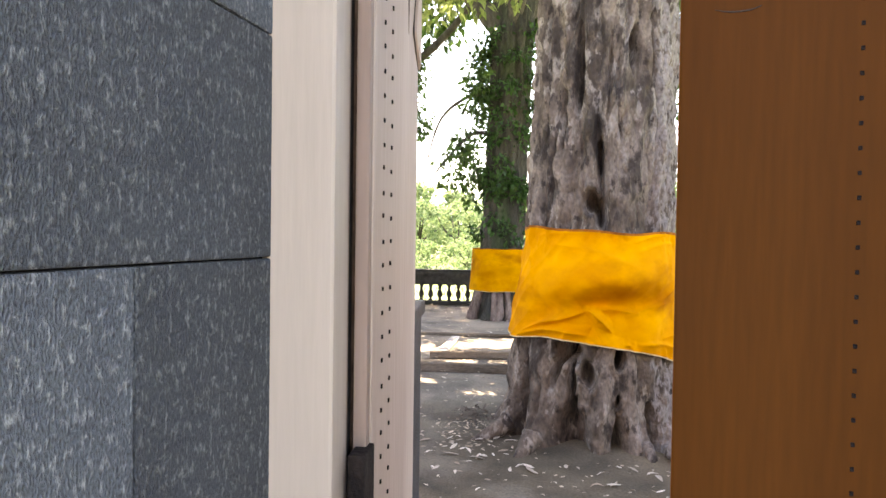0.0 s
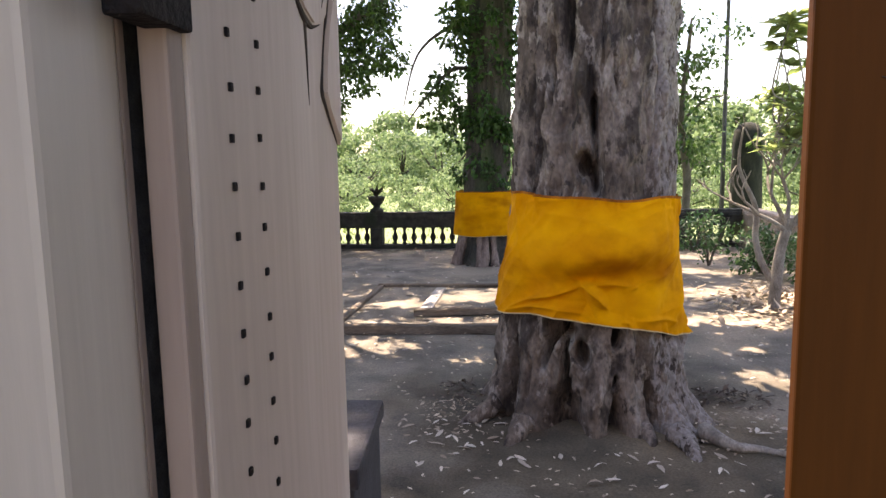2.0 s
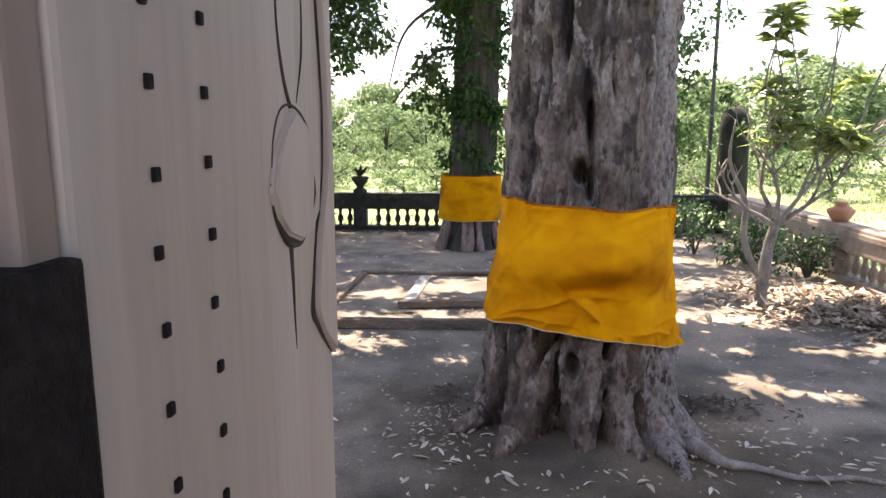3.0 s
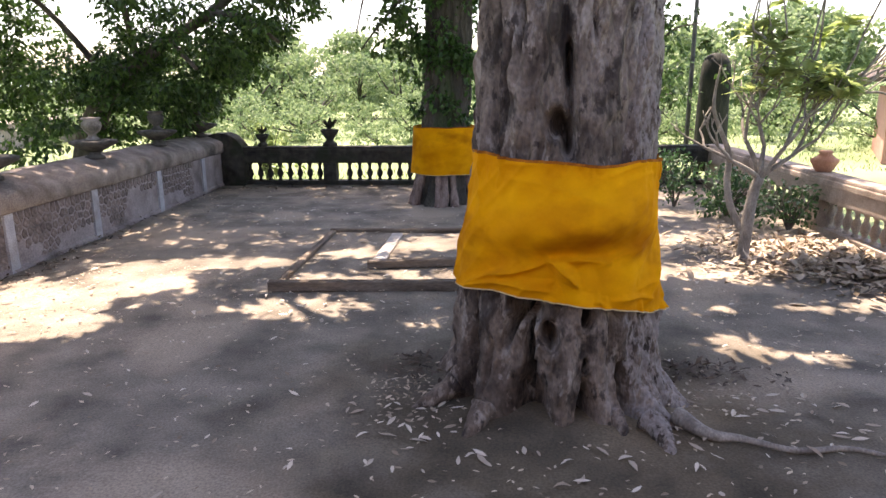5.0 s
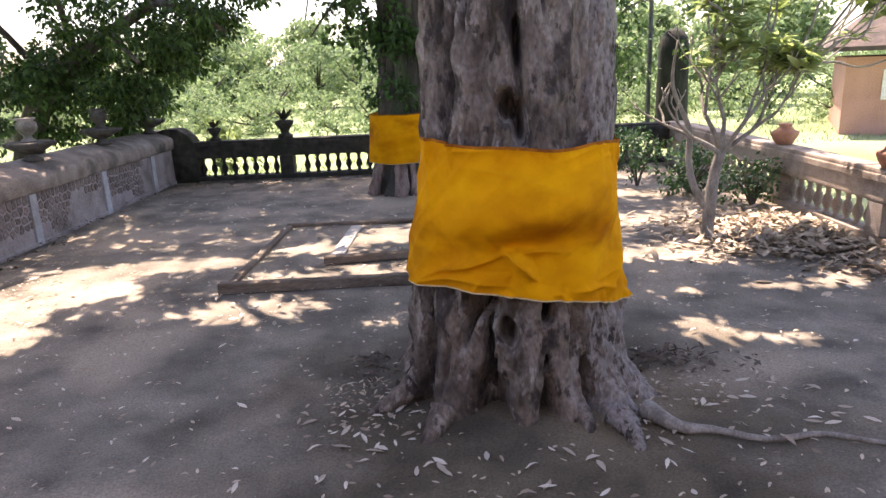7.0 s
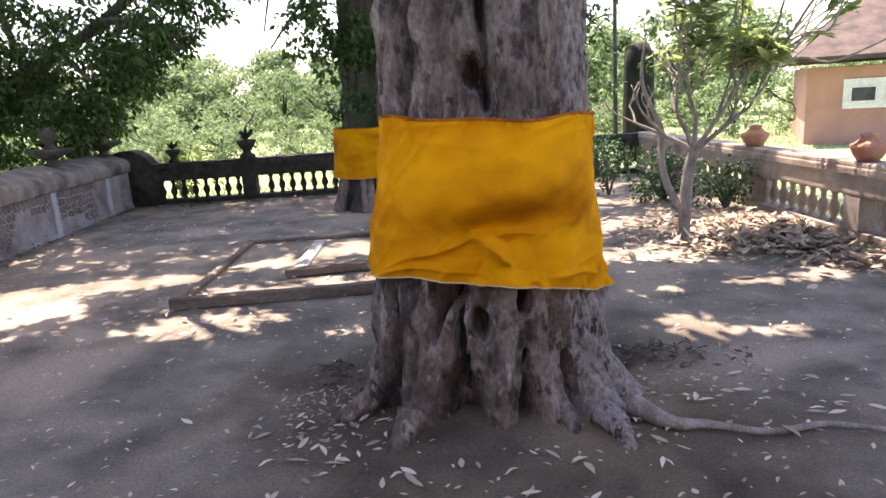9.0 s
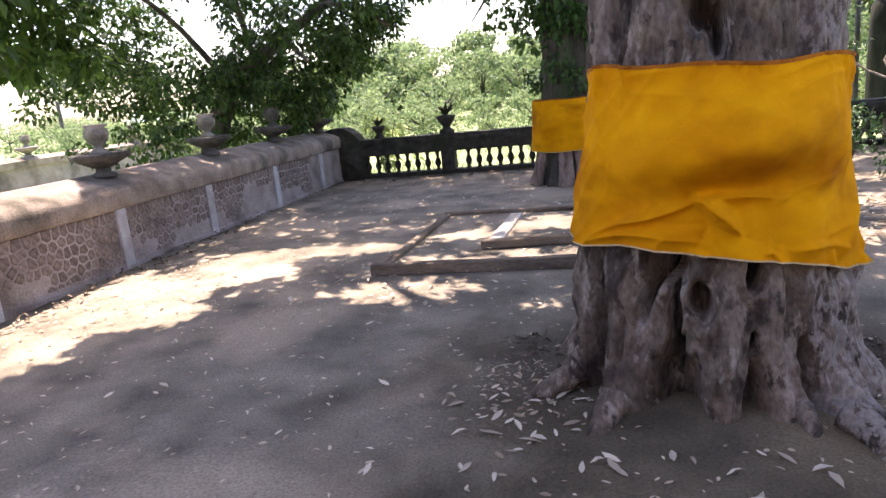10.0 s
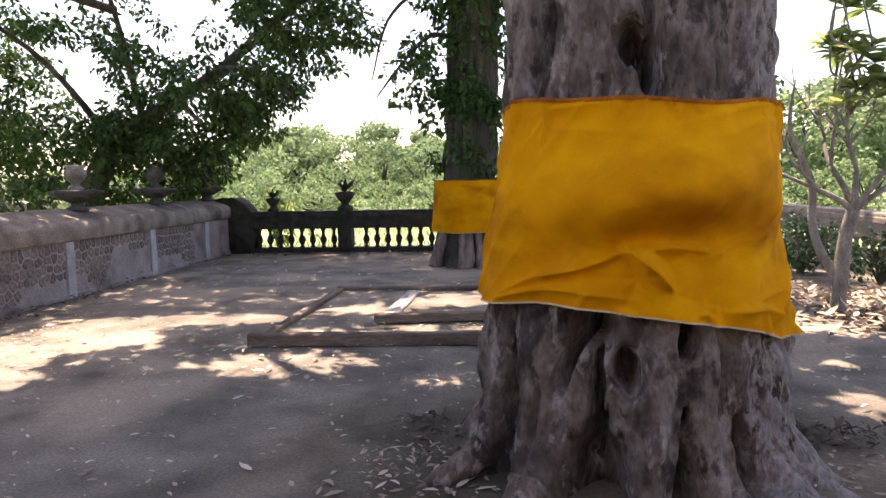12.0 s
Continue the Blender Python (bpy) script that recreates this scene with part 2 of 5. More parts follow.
M_WHITE = material("white_paint", (0.72, 0.72, 0.70), (0.8, 0.8, 0.78), 4, 0.7, 0.1, 40)
M_GLASS_DARK = material("dark_window", (0.03, 0.035, 0.04), (0.06, 0.065, 0.07), 4, 0.2, 0.0, 40)
# aerial haze is painted as the hill's pale blue
M_HILL = material("hazy_hill", (0.42, 0.52, 0.55), (0.5, 0.6, 0.6), 0.05, 1.0, 0.0, 1)
# the trunk stands against the light; that shade is put into this near-black
M_DEAD = material("backlit_dark_wood", (0.012, 0.014, 0.010), (0.032, 0.033, 0.024), 6, 0.9, 0.6, 50, stretch=(1, 1, 0.3))
M_POLE = material("steel_pole", (0.05, 0.05, 0.055), (0.1, 0.1, 0.1), 6, 0.6, 0.1, 60)


# ---- building helpers ----
def mesh_of(bm, name, mat, smooth=False):
    me = bpy.data.meshes.new(name)
    bmesh.ops.recalc_face_normals(bm, faces=bm.faces)
    bm.to_mesh(me)
    bm.free()
    me.materials.append(mat)
    if smooth:
        for p in me.polygons:
            p.use_smooth = True
    return me


def part(name, bm, mat, parent, label="", smooth=False, at=None):
    ob = new(name, mesh_of(bm, name, mat, smooth))
    ob.parent = parent
    if at is not None:
        ob.matrix_basis = at
    if label:
        ob["label"] = label
    return ob


def thing(name, label, category, at=None, kind="", group=""):
    ob = new(name)
    ob.empty_display_size = 0.1
    ob.matrix_basis = at if at is not None else Matrix()
    return tagged(ob, label, category, group, kind)


def solid(name, bm, mat, label, category, at=None, kind="", group="", smooth=False):
    ob = new(name, mesh_of(bm, name, mat, smooth))
    ob.matrix_basis = at if at is not None else Matrix()
    return tagged(ob, label, category, group, kind)


def box(x0, x1, y0, y1, z0, z1, bevel=0.0, bm=None, segments=2):
    own = bmesh.new()
    bmesh.ops.create_cube(own, size=1, matrix=Matrix.Translation(((x0 + x1) / 2, (y0 + y1) / 2, (z0 + z1) / 2)) @ Matrix.Diagonal((x1 - x0, y1 - y0, z1 - z0, 1)))
    if bevel:
        bmesh.ops.bevel(own, geom=own.edges[:], offset=bevel, segments=segments, affect="EDGES", profile=0.6)
    if bm is None:
        return own
    me = bpy.data.meshes.new("t")
    own.to_mesh(me)
    own.free()
    bm.from_mesh(me)
    bpy.data.meshes.remove(me)
    return bm


def lathe(profile, segs=14, wobble=0.0, seed=0):
    """A turned solid from (radius, height) pairs."""
    rnd = random.Random(seed)
    bm = bmesh.new()
    rings = []
    for r, z in profile:
        rings.append([bm.verts.new(((r + rnd.uniform(-wobble, wobble)) * math.cos(2 * math.pi * i / segs), (r + rnd.uniform(-wobble, wobble)) * math.sin(2 * math.pi * i / segs), z)) for i in range(segs)])
    for a, b in zip(rings, rings[1:]):
        for i in range(segs):
            bm.faces.new((a[i], a[(i + 1) % segs], b[(i + 1) % segs], b[i]))
    bm.faces.new(rings[0][::-1])
    bm.faces.new(rings[-1])
    return bm


def tube(points, radii, segs=8, bm=None, rough=0.0, seed=0):
    """A tapered, bent limb through the points."""
    rnd = random.Random(seed)
    bm = bm or bmesh.new()
    pts = [Vector(p) for p in points]
    fine, rad = [], []
    for i in range(len(pts) - 1):
        p0, p1, p2, p3 = pts[max(i - 1, 0)], pts[i], pts[i + 1], pts[min(i + 2, len(pts) - 1)]
        for k in range(5):
            u = k / 5
            fine.append(0.5 * ((2 * p1) + (p2 - p0) * u + (2 * p0 - 5 * p1 + 4 * p2 - p3) * u * u + (3 * p1 - p0 - 3 * p2 + p3) * u ** 3))
            rad.append(radii[i] * (1 - u) + radii[i + 1] * u)
    fine.append(pts[-1])
    rad.append(radii[-1])
    rings = []
    for i, p in enumerate(fine):
        d = (fine[min(i + 1, len(fine) - 1)] - fine[max(i - 1, 0)]).normalized()
        side = d.cross(Vector((0.31, 0.2, 0.93))).normalized()
        if side.length < 0.1:
            side = Vector((1, 0, 0))
        up = side.cross(d)
        rings.append([bm.verts.new(p + (side * math.cos(a) + up * math.sin(a)) * rad[i] * (1 + rnd.uniform(-rough, rough))) for a in (2 * math.pi * k / segs for k in range(segs))])
    for a, b in zip(rings, rings[1:]):
        for i in range(segs):
            bm.faces.new((a[i], a[(i + 1) % segs], b[(i + 1) % segs], b[i]))
    bm.faces.new(rings[0][::-1])
    bm.faces.new(rings[-1])
    return bm


def leaves(name, places, normals, axes, lengths, width, mat, fold=0.25):
    """One mesh of many small folded leaves: a place, a facing and a way of growing for each."""
    P, N, A = (np.asarray(v, float) for v in (places, normals, axes))
    L = np.asarray(lengths, float)[:, None]
    A = A / np.linalg.norm(A, axis=1, keepdims=True)
    S = np.cross(A, N)
    S /= np.linalg.norm(S, axis=1, keepdims=True) + 1e-9
    N = np.cross(S, A)
    w = L * width
    V = np.stack([P, P + A * L * 0.45 + S * w + N * w * fold, P + A * L * 0.5, P + A * L * 0.45 - S * w + N * w * fold, P + A * L - N * L * 0.12], 1).reshape(-1, 3)
    n = len(P)
    base = np.arange(n)[:, None] * 5
    F = np.concatenate([base + f for f in ((0, 1, 2), (0, 2, 3), (1, 4, 2), (2, 4, 3))], 1).reshape(-1, 3)
    me = bpy.data.meshes.new(name)
    me.from_pydata(V.tolist(), [], F.tolist())
    me.materials.append(mat)
    return me


def leaf_cloud(name, clumps, per, length, width, mat, seed, droop=0.6, keep=None):
    """Leaves round clumps (x, y, z, radius); droop: how far they hang."""
    rng = np.random.default_rng(seed)
    P, A, N = [], [], []
    for x, y, z, r in clumps:
        k = max(4, int(per * r * r))
        d = rng.normal(size=(k, 3))
        d /= np.linalg.norm(d, axis=1, keepdims=True)
        q = np.array([x, y, z]) + d * r * rng.uniform(0.25, 1.0, (k, 1)) * (1, 1, 0.7)
        P.append(q)
        A.append(d * 0.7 + rng.normal(size=(k, 3)) * 0.5 - np.array([0, 0, droop]))
        N.append(rng.normal(size=(k, 3)) * 0.6 + np.array([0, 0, 0.7]))
    P, A, N = np.concatenate(P), np.concatenate(A), np.concatenate(N)
    if keep is not None:
        ok = keep(P)
        P, A, N = P[ok], A[ok], N[ok]
    return leaves(name, P, N, A, rng.uniform(0.6, 1.2, len(P)) * length, width, mat)


def grown(name, me, parent, label=""):
    ob = tagged(new(name, me), kind="stuff")
    ob.parent = parent
    if label:
        ob["label"] = label
    return ob


COURT = Matrix.Rotation(radians(-3.3), 4, "Z")       # the walled court lies slightly turned
WALL_U, BACK_V, RIGHT_U = -5.45, 16.8, 5.75


def court(u, v, z=0.0, turn=0.0):
    return COURT @ pose(u, v, z, 0, 0, turn)


# ---- ground ----
def ground():
    def lines(lo, hi, step, far):
        inner = list(np.arange(lo, hi + 1e-6, step))
        out, d = [], step
        while d < far:
            d *= 1.5
            out.append(d)
        return [lo - d for d in reversed(out)] + inner + [hi + d for d in out]
    xs, ys = lines(-5.6, 7.4, 0.13, 1500), lines(2.0, 17.6, 0.13, 1500)
    V = []
    for y in ys:
        for x in xs:
            p = Vector((x, y, 0))
            near = -7 < x < 8 and 1 < y < 19
            z = noise.noise(p * 0.7) * 0.018 + noise.noise(p * 3.1) * 0.008 if near else 0.0
            z += 0.05 * math.exp(-((x - 1.3) ** 2 + (y - 5.95) ** 2) / 1.1)
            V.append((x, y, z))
    w = len(xs)
    F = [(j * w + i, j * w + i + 1, (j + 1) * w + i + 1, (j + 1) * w + i) for j in range(len(ys) - 1) for i in range(w - 1)]
    me = bpy.data.meshes.new("ground")
    me.from_pydata(V, [], F)
    for p in me.polygons:
        p.use_smooth = True
    m = material("court_earth", (0.104, 0.091, 0.073), (0.284, 0.247, 0.197), 1.9, 0.95, 0.35, 60, (0.3, 0.7), (0.34, 0.28, 0.215), grains=(0.72, 1.25))
    n, l = m.node_tree.nodes, m.node_tree.links
    bsdf = n["Principled BSDF"]
    earth = bsdf.inputs["Base Color"].links[0].from_socket
    at, turn, sep = n.new("ShaderNodeTexCoord"), n.new("ShaderNodeMapping"), n.new("ShaderNodeSeparateXYZ")
    turn.inputs["Rotation"].default_value = (0, 0, radians(3.3))
    l.new(at.outputs["Object"], turn.inputs["Vector"])
    l.new(turn.outputs[0], sep.inputs[0])
    inside = None
    for axis, lo, hi in (("X", WALL_U - 0.3, RIGHT_U + 0.1), ("Y", -60.0, BACK_V + 0.1)):
        for value, op in ((lo, "GREATER_THAN"), (hi, "LESS_THAN")):
            k = n.new("ShaderNodeMath")
            k.operation = op
            l.new(sep.outputs[axis], k.inputs[0])
            k.inputs[1].default_value = value
            if inside is None:
                inside = k.outputs[0]
            else:
                both = n.new("ShaderNodeMath")
                both.operation = "MULTIPLY"
                l.new(inside, both.inputs[0])
                l.new(k.outputs[0], both.inputs[1])
                inside = both.outputs[0]
    field, ramp, mix = n.new("ShaderNodeTexNoise"), n.new("ShaderNodeValToRGB"), n.new("ShaderNodeMix")
    field.inputs["Scale"].default_value, field.inputs["Detail"].default_value = 0.25, 8
    l.new(at.outputs["Object"], field.inputs["Vector"])
    ramp.color_ramp.elements[0].position, ramp.color_ramp.elements[1].position = 0.35, 0.65
    ramp.color_ramp.elements[0].color, ramp.color_ramp.elements[1].color = (0.13, 0.19, 0.075, 1), (0.25, 0.30, 0.15, 1)
    l.new(field.outputs["Fac"], ramp.inputs["Fac"])
    # shade under the big tree put into the earth colour, with a ragged border
    away, patch, fray, painted_shade, soil = n.new("ShaderNodeVectorMath"), n.new("ShaderNodeMath"), n.new("ShaderNodeTexNoise"), n.new("ShaderNodeMapRange"), n.new("ShaderNodeMix")
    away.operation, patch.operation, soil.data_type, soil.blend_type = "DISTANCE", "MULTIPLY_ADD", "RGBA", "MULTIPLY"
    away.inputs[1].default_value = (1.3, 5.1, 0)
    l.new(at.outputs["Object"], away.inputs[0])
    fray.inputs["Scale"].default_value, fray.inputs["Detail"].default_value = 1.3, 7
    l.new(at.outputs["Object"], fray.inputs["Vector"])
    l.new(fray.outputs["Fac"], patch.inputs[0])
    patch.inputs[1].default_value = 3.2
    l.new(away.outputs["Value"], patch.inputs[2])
    painted_shade.inputs["From Min"].default_value, painted_shade.inputs["From Max"].default_value = 2.7, 4.1
    painted_shade.inputs["To Min"].default_value, painted_shade.inputs["To Max"].default_value = 1.0, 0.0
    l.new(patch.outputs[0], painted_shade.inputs["Value"])
    l.new(painted_shade.outputs[0], soil.inputs["Factor"])
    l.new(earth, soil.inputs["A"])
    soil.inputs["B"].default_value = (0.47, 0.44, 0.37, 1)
    mix.data_type = "RGBA"
    l.new(inside, mix.inputs["Factor"])
    l.new(ramp.outputs[0], mix.inputs["A"])
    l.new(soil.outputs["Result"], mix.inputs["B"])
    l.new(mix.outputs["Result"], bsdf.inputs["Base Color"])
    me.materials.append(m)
    tagged(new("ground", me), "bare grey-brown packed earth, grassy fields beyond", "ground", kind="structure")


ground()


# ---- walls of the court ----
def profile_bar(profile, v0, v1, step=0.25, wave=0.0):
    """A closed (u, z) section drawn out along v, slightly uneven."""
    bm = bmesh.new()
    n = max(2, int((v1 - v0) / step))
    rings = []
    for i in range(n + 1):
        v = v0 + (v1 - v0) * i / n
        rings.append([bm.verts.new((u + noise.noise((u * 5, v * 2, z * 5)) * wave, v, z + noise.noise((u * 4 + 9, v * 2, z * 4)) * wave)) for u, z in profile])
    k = len(profile)
    for a, b in zip(rings, rings[1:]):
        for i in range(k):
            bm.faces.new((a[i], a[(i + 1) % k], b[(i + 1) % k], b[i]))
    bm.faces.new(rings[0])
    bm.faces.new(rings[-1][::-1])
    return bm


wall = thing("wall_left", "low plastered wall with rubble stone panels and rounded coping", "wall", COURT, "structure")
WALL_V0, WALL_V1 = -3.2, 17.05
part("wall_body", profile_bar([(WALL_U, 0), (WALL_U, 0.79), (WALL_U - 0.6, 0.79), (WALL_U - 0.6, 0)], WALL_V0, WALL_V1, 0.4, 0.004), M_PLASTER, wall)
part("coping", profile_bar([(WALL_U + 0.04, 0.765), (WALL_U + 0.07, 0.79), (WALL_U + 0.075, 0.96), (WALL_U + 0.045, 1.015), (WALL_U - 0.05, 1.06), (WALL_U - 0.2, 1.11), (WALL_U - 0.4, 1.17), (WALL_U - 0.6, 1.18), (WALL_U - 0.66, 1.12), (WALL_U - 0.66, 0.77)], WALL_V0, WALL_V1, 0.2, 0.014), M_COPING, wall, "weathered rounded coping", True)
part("footing", profile_bar([(WALL_U + 0.03, 0), (WALL_U + 0.03, 0.05), (WALL_U - 0.02, 0.09), (WALL_U - 0.02, 0)], WALL_V0, WALL_V1, 0.3, 0.02), M_PLASTER, wall)
part("corner_pier", profile_bar([(WALL_U - 0.3, 0), (WALL_U - 0.3, 1.15), (WALL_U - 0.12, 1.20), (WALL_U + 0.12, 1.19), (WALL_U + 0.27, 1.13), (WALL_U + 0.40, 1.02), (WALL_U + 0.48, 0.88), (WALL_U + 0.52, 0.7), (WALL_U + 0.53, 0)], 16.55, 17.08, 0.09, 0.012), M_BALUSTER, wall, "mossy scrolled corner pier, shade painted into its dark colour", True)
PILASTERS = [2.9, 5.0, 7.05, 9.07, 11.06, 13.28, 15.4]
for v in PILASTERS:
    part("pilaster", box(WALL_U - 0.02, WALL_U + 0.035, v - 0.085, v + 0.085, 0.0, 0.77, 0.008), M_PILASTER, wall, "whitewashed pilaster")


def rubble_cell(seed_point, others, limits):
    """The plot of one stone among its neighbours, as a polygon in (v, z), drawn in by half a joint."""
    v0, v1, z0, z1 = limits
    poly = [(v0, z0), (v1, z0), (v1, z1), (v0, z1)]
    sv, sz = seed_point
    for ov, oz in others:
        dv, dz = ov - sv, oz - sz
        dist = math.hypot(dv, dz)
        if dist > 0.34 or dist < 1e-6:
            continue
        nv, nz = dv / dist, dz / dist
        reach = dist / 2 - 0.0135
        out = []
        for (av, az), (bv, bz) in zip(poly, poly[1:] + poly[:1]):
            da, db = (av - sv) * nv + (az - sz) * nz - reach, (bv - sv) * nv + (bz - sz) * nz - reach
            if da <= 0:
                out.append((av, az))
            if da * db < 0:
                k = da / (da - db)
                out.append((av + (bv - av) * k, az + (bz - az) * k))
        poly = out
        if len(poly) < 3:
            break
    return poly


# ---- balustrades ----
BALUSTER = lathe([(0.05, 0), (0.055, 0.025), (0.035, 0.045), (0.04, 0.08), (0.068, 0.135), (0.072, 0.175), (0.055, 0.24), (0.03, 0.285), (0.04, 0.315), (0.03, 0.34), (0.05, 0.37), (0.055, 0.4), (0.05, 0.42)], 12)


def balustrade(name, label, length, piers, at, mat, rail_h, dense=0.235):
    """Runs along its own x from 0 to length, balusters between piers."""
    ob = thing(name, label, "balustrade", at, "structure")
    part("plinth", box(0, length, -0.15, 0.15, 0, 0.10, 0.015), mat, ob)
    part("rail", box(0, length, -0.17, 0.17, 0.51, 0.51 + rail_h, 0.03), mat, ob, "thick weathered top rail")
    part("rail_moulding", box(0, length, -0.195, 0.195, 0.51 + rail_h * 0.6, 0.51 + rail_h * 0.85, 0.02), mat, ob)
    me = mesh_of(BALUSTER.copy(), "baluster", mat, True)
    x = 0.12
    while x < length - 0.1:
        if all(abs(x - p) > 0.24 for p in piers):
            b = new("baluster", me)
            b.parent = ob
            b.matrix_basis = pose(x, 0, 0.095, 0, 0, random.uniform(0, 90))
        x += dense
    for p in piers:
        part("pier", box(p - 0.15, p + 0.15, -0.165, 0.165, 0.10, 0.51, 0.012), mat, ob)
    return ob


balustrade("balustrade_back", "mossy cement balustrade, dark from painted backlight shade, with bulbous balusters", RIGHT_U - WALL_U, [0.12, 2.5, 4.9, 7.3, 9.7], court(WALL_U, BACK_V), M_BALUSTER, 0.38)
balustrade("balustrade_right", "pale cement balustrade with a broad flat rail", 12.6, [0.15, 2.6, 5.05, 7.5, 9.95, 12.4], court(RIGHT_U + 0.1, BACK_V, 0, -90), M_BALUSTER_PALE, 0.40)
BALUSTER.free()


# ---- pots and urns on the walls ----
def bowl_with_urn(at, bowl_mat, urn_mat, urn=True, s=0.85):
    ob = thing("planter", "shallow cement bowl on a stem, holding a small urn", "planter", at, group="planters along the wall")
    part("stem", lathe([(0.17 * s, 0), (0.17 * s, 0.04), (0.1 * s, 0.07), (0.09 * s, 0.14)], 12), bowl_mat, ob, "", True)
    part("bowl", lathe([(0.12 * s, 0.12), (0.3 * s, 0.2), (0.4 * s, 0.25), (0.41 * s, 0.29), (0.37 * s, 0.3), (0.2 * s, 0.31)], 16, 0.008, 3), bowl_mat, ob, "dark chipped bowl", True)
    if urn:
        part("urn", lathe([(0.11, 0.3), (0.11, 0.325), (0.06, 0.36), (0.055, 0.39), (0.12, 0.45), (0.15, 0.52), (0.145, 0.58), (0.11, 0.61), (0.15, 0.645), (0.14, 0.66), (0.1, 0.65)], 14, 0.004, 5), urn_mat, ob, "pale cement urn", True)
    return ob


for i, v in enumerate([4.4, 6.9, 9.35, 11.85, 14.15, 16.3]):
    bowl_with_urn(court(WALL_U - 0.33, v, 1.145), M_POT if i < 2 else M_POT_DARK, M_POT if i < 4 else M_POT_DARK, True, 0.9)


def spiky_urn(at, mat, leafy=True):
    """A small urn on a foot with stiff pointed leaves standing up out of it."""
    ob = thing("finial_urn", "small dark cement urn with spiky leaves on the balustrade", "urn", at, group="urns on the balustrade")
    part("body", lathe([(0.17, 0), (0.17, 0.07), (0.09, 0.12), (0.09, 0.16), (0.17, 0.26), (0.21, 0.34), (0.22, 0.38), (0.14, 0.40)], 12), mat, ob, "", True)
    if leafy:
        rng = np.random.default_rng(4)
        a = rng.uniform(0, 6.28, 26)
        A = np.stack([np.cos(a) * 0.75, np.sin(a) * 0.75, rng.uniform(0.5, 1.4, 26)], 1)
        grown("spiky_leaves", leaves("spiky_leaves", np.tile((0, 0, 0.37), (26, 1)), np.stack([-np.cos(a), -np.sin(a), a * 0 + 0.6], 1), A, rng.uniform(0.26, 0.42, 26), 0.12, M_BALUSTER), ob)
    return ob


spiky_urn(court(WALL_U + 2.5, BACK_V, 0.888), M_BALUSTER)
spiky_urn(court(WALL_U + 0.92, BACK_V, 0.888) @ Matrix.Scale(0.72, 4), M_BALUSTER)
pot = thing("terracotta_pot", "worn terracotta pot standing on the balustrade corner", "pot", court(RIGHT_U + 0.1, 11.9, 0.908))
part("body", lathe([(0.11, 0), (0.16, 0.08), (0.2, 0.16), (0.2, 0.2), (0.13, 0.23), (0.09, 0.28), (0.11, 0.31), (0.07, 0.33)], 14, 0.006, 2), M_TERRACOTTA, pot, "", True)
pot2 = copy_thing(pot, court(RIGHT_U + 0.1, 9.3, 0.908, 40))

# the neighbouring terrace beyond the left wall
side = thing("wall_far", "pale low terrace wall beyond the court", "wall", COURT, "structure")
part("wall_body", profile_bar([(-16.5, 0), (-16.5, 0.75), (-16.9, 0.75), (-16.9, 0)], 6, 34, 1.0, 0.01), M_PLASTER, side)
part("coping", profile_bar([(-16.42, 0.75), (-16.42, 0.95), (-16.6, 1.04), (-16.98, 1.04), (-16.98, 0.75)], 6, 34, 1.0, 0.01), M_COPING, side)
for v in (14.5, 19.5, 24.5, 29.5):
    bowl_with_urn(court(-16.7, v, 1.03), M_POT, M_POT)

# ---- the large tree with the saffron cloth ----
TREE = Vector((1.30, 5.95, 0.0))


CREASES = [(-3.0, 0.06, 0.05), (-2.72, 0.09, 0.07), (-2.42, 0.05, 0.04), (-2.2, 0.085, 0.06), (-1.98, 0.05, 0.035), (-1.72, 0.09, 0.055), (-1.5, 0.055, 0.04), (-1.27, 0.085, 0.05), (-1.02, 0.05, 0.04), (-0.78, 0.08, 0.06), (-0.5, 0.06, 0.05), (-0.2, 0.08, 0.06), (0.3, 0.07, 0.06), (0.9, 0.08, 0.07), (1.5, 0.07, 0.07), (2.1, 0.08, 0.07), (2.7, 0.07, 0.06)]


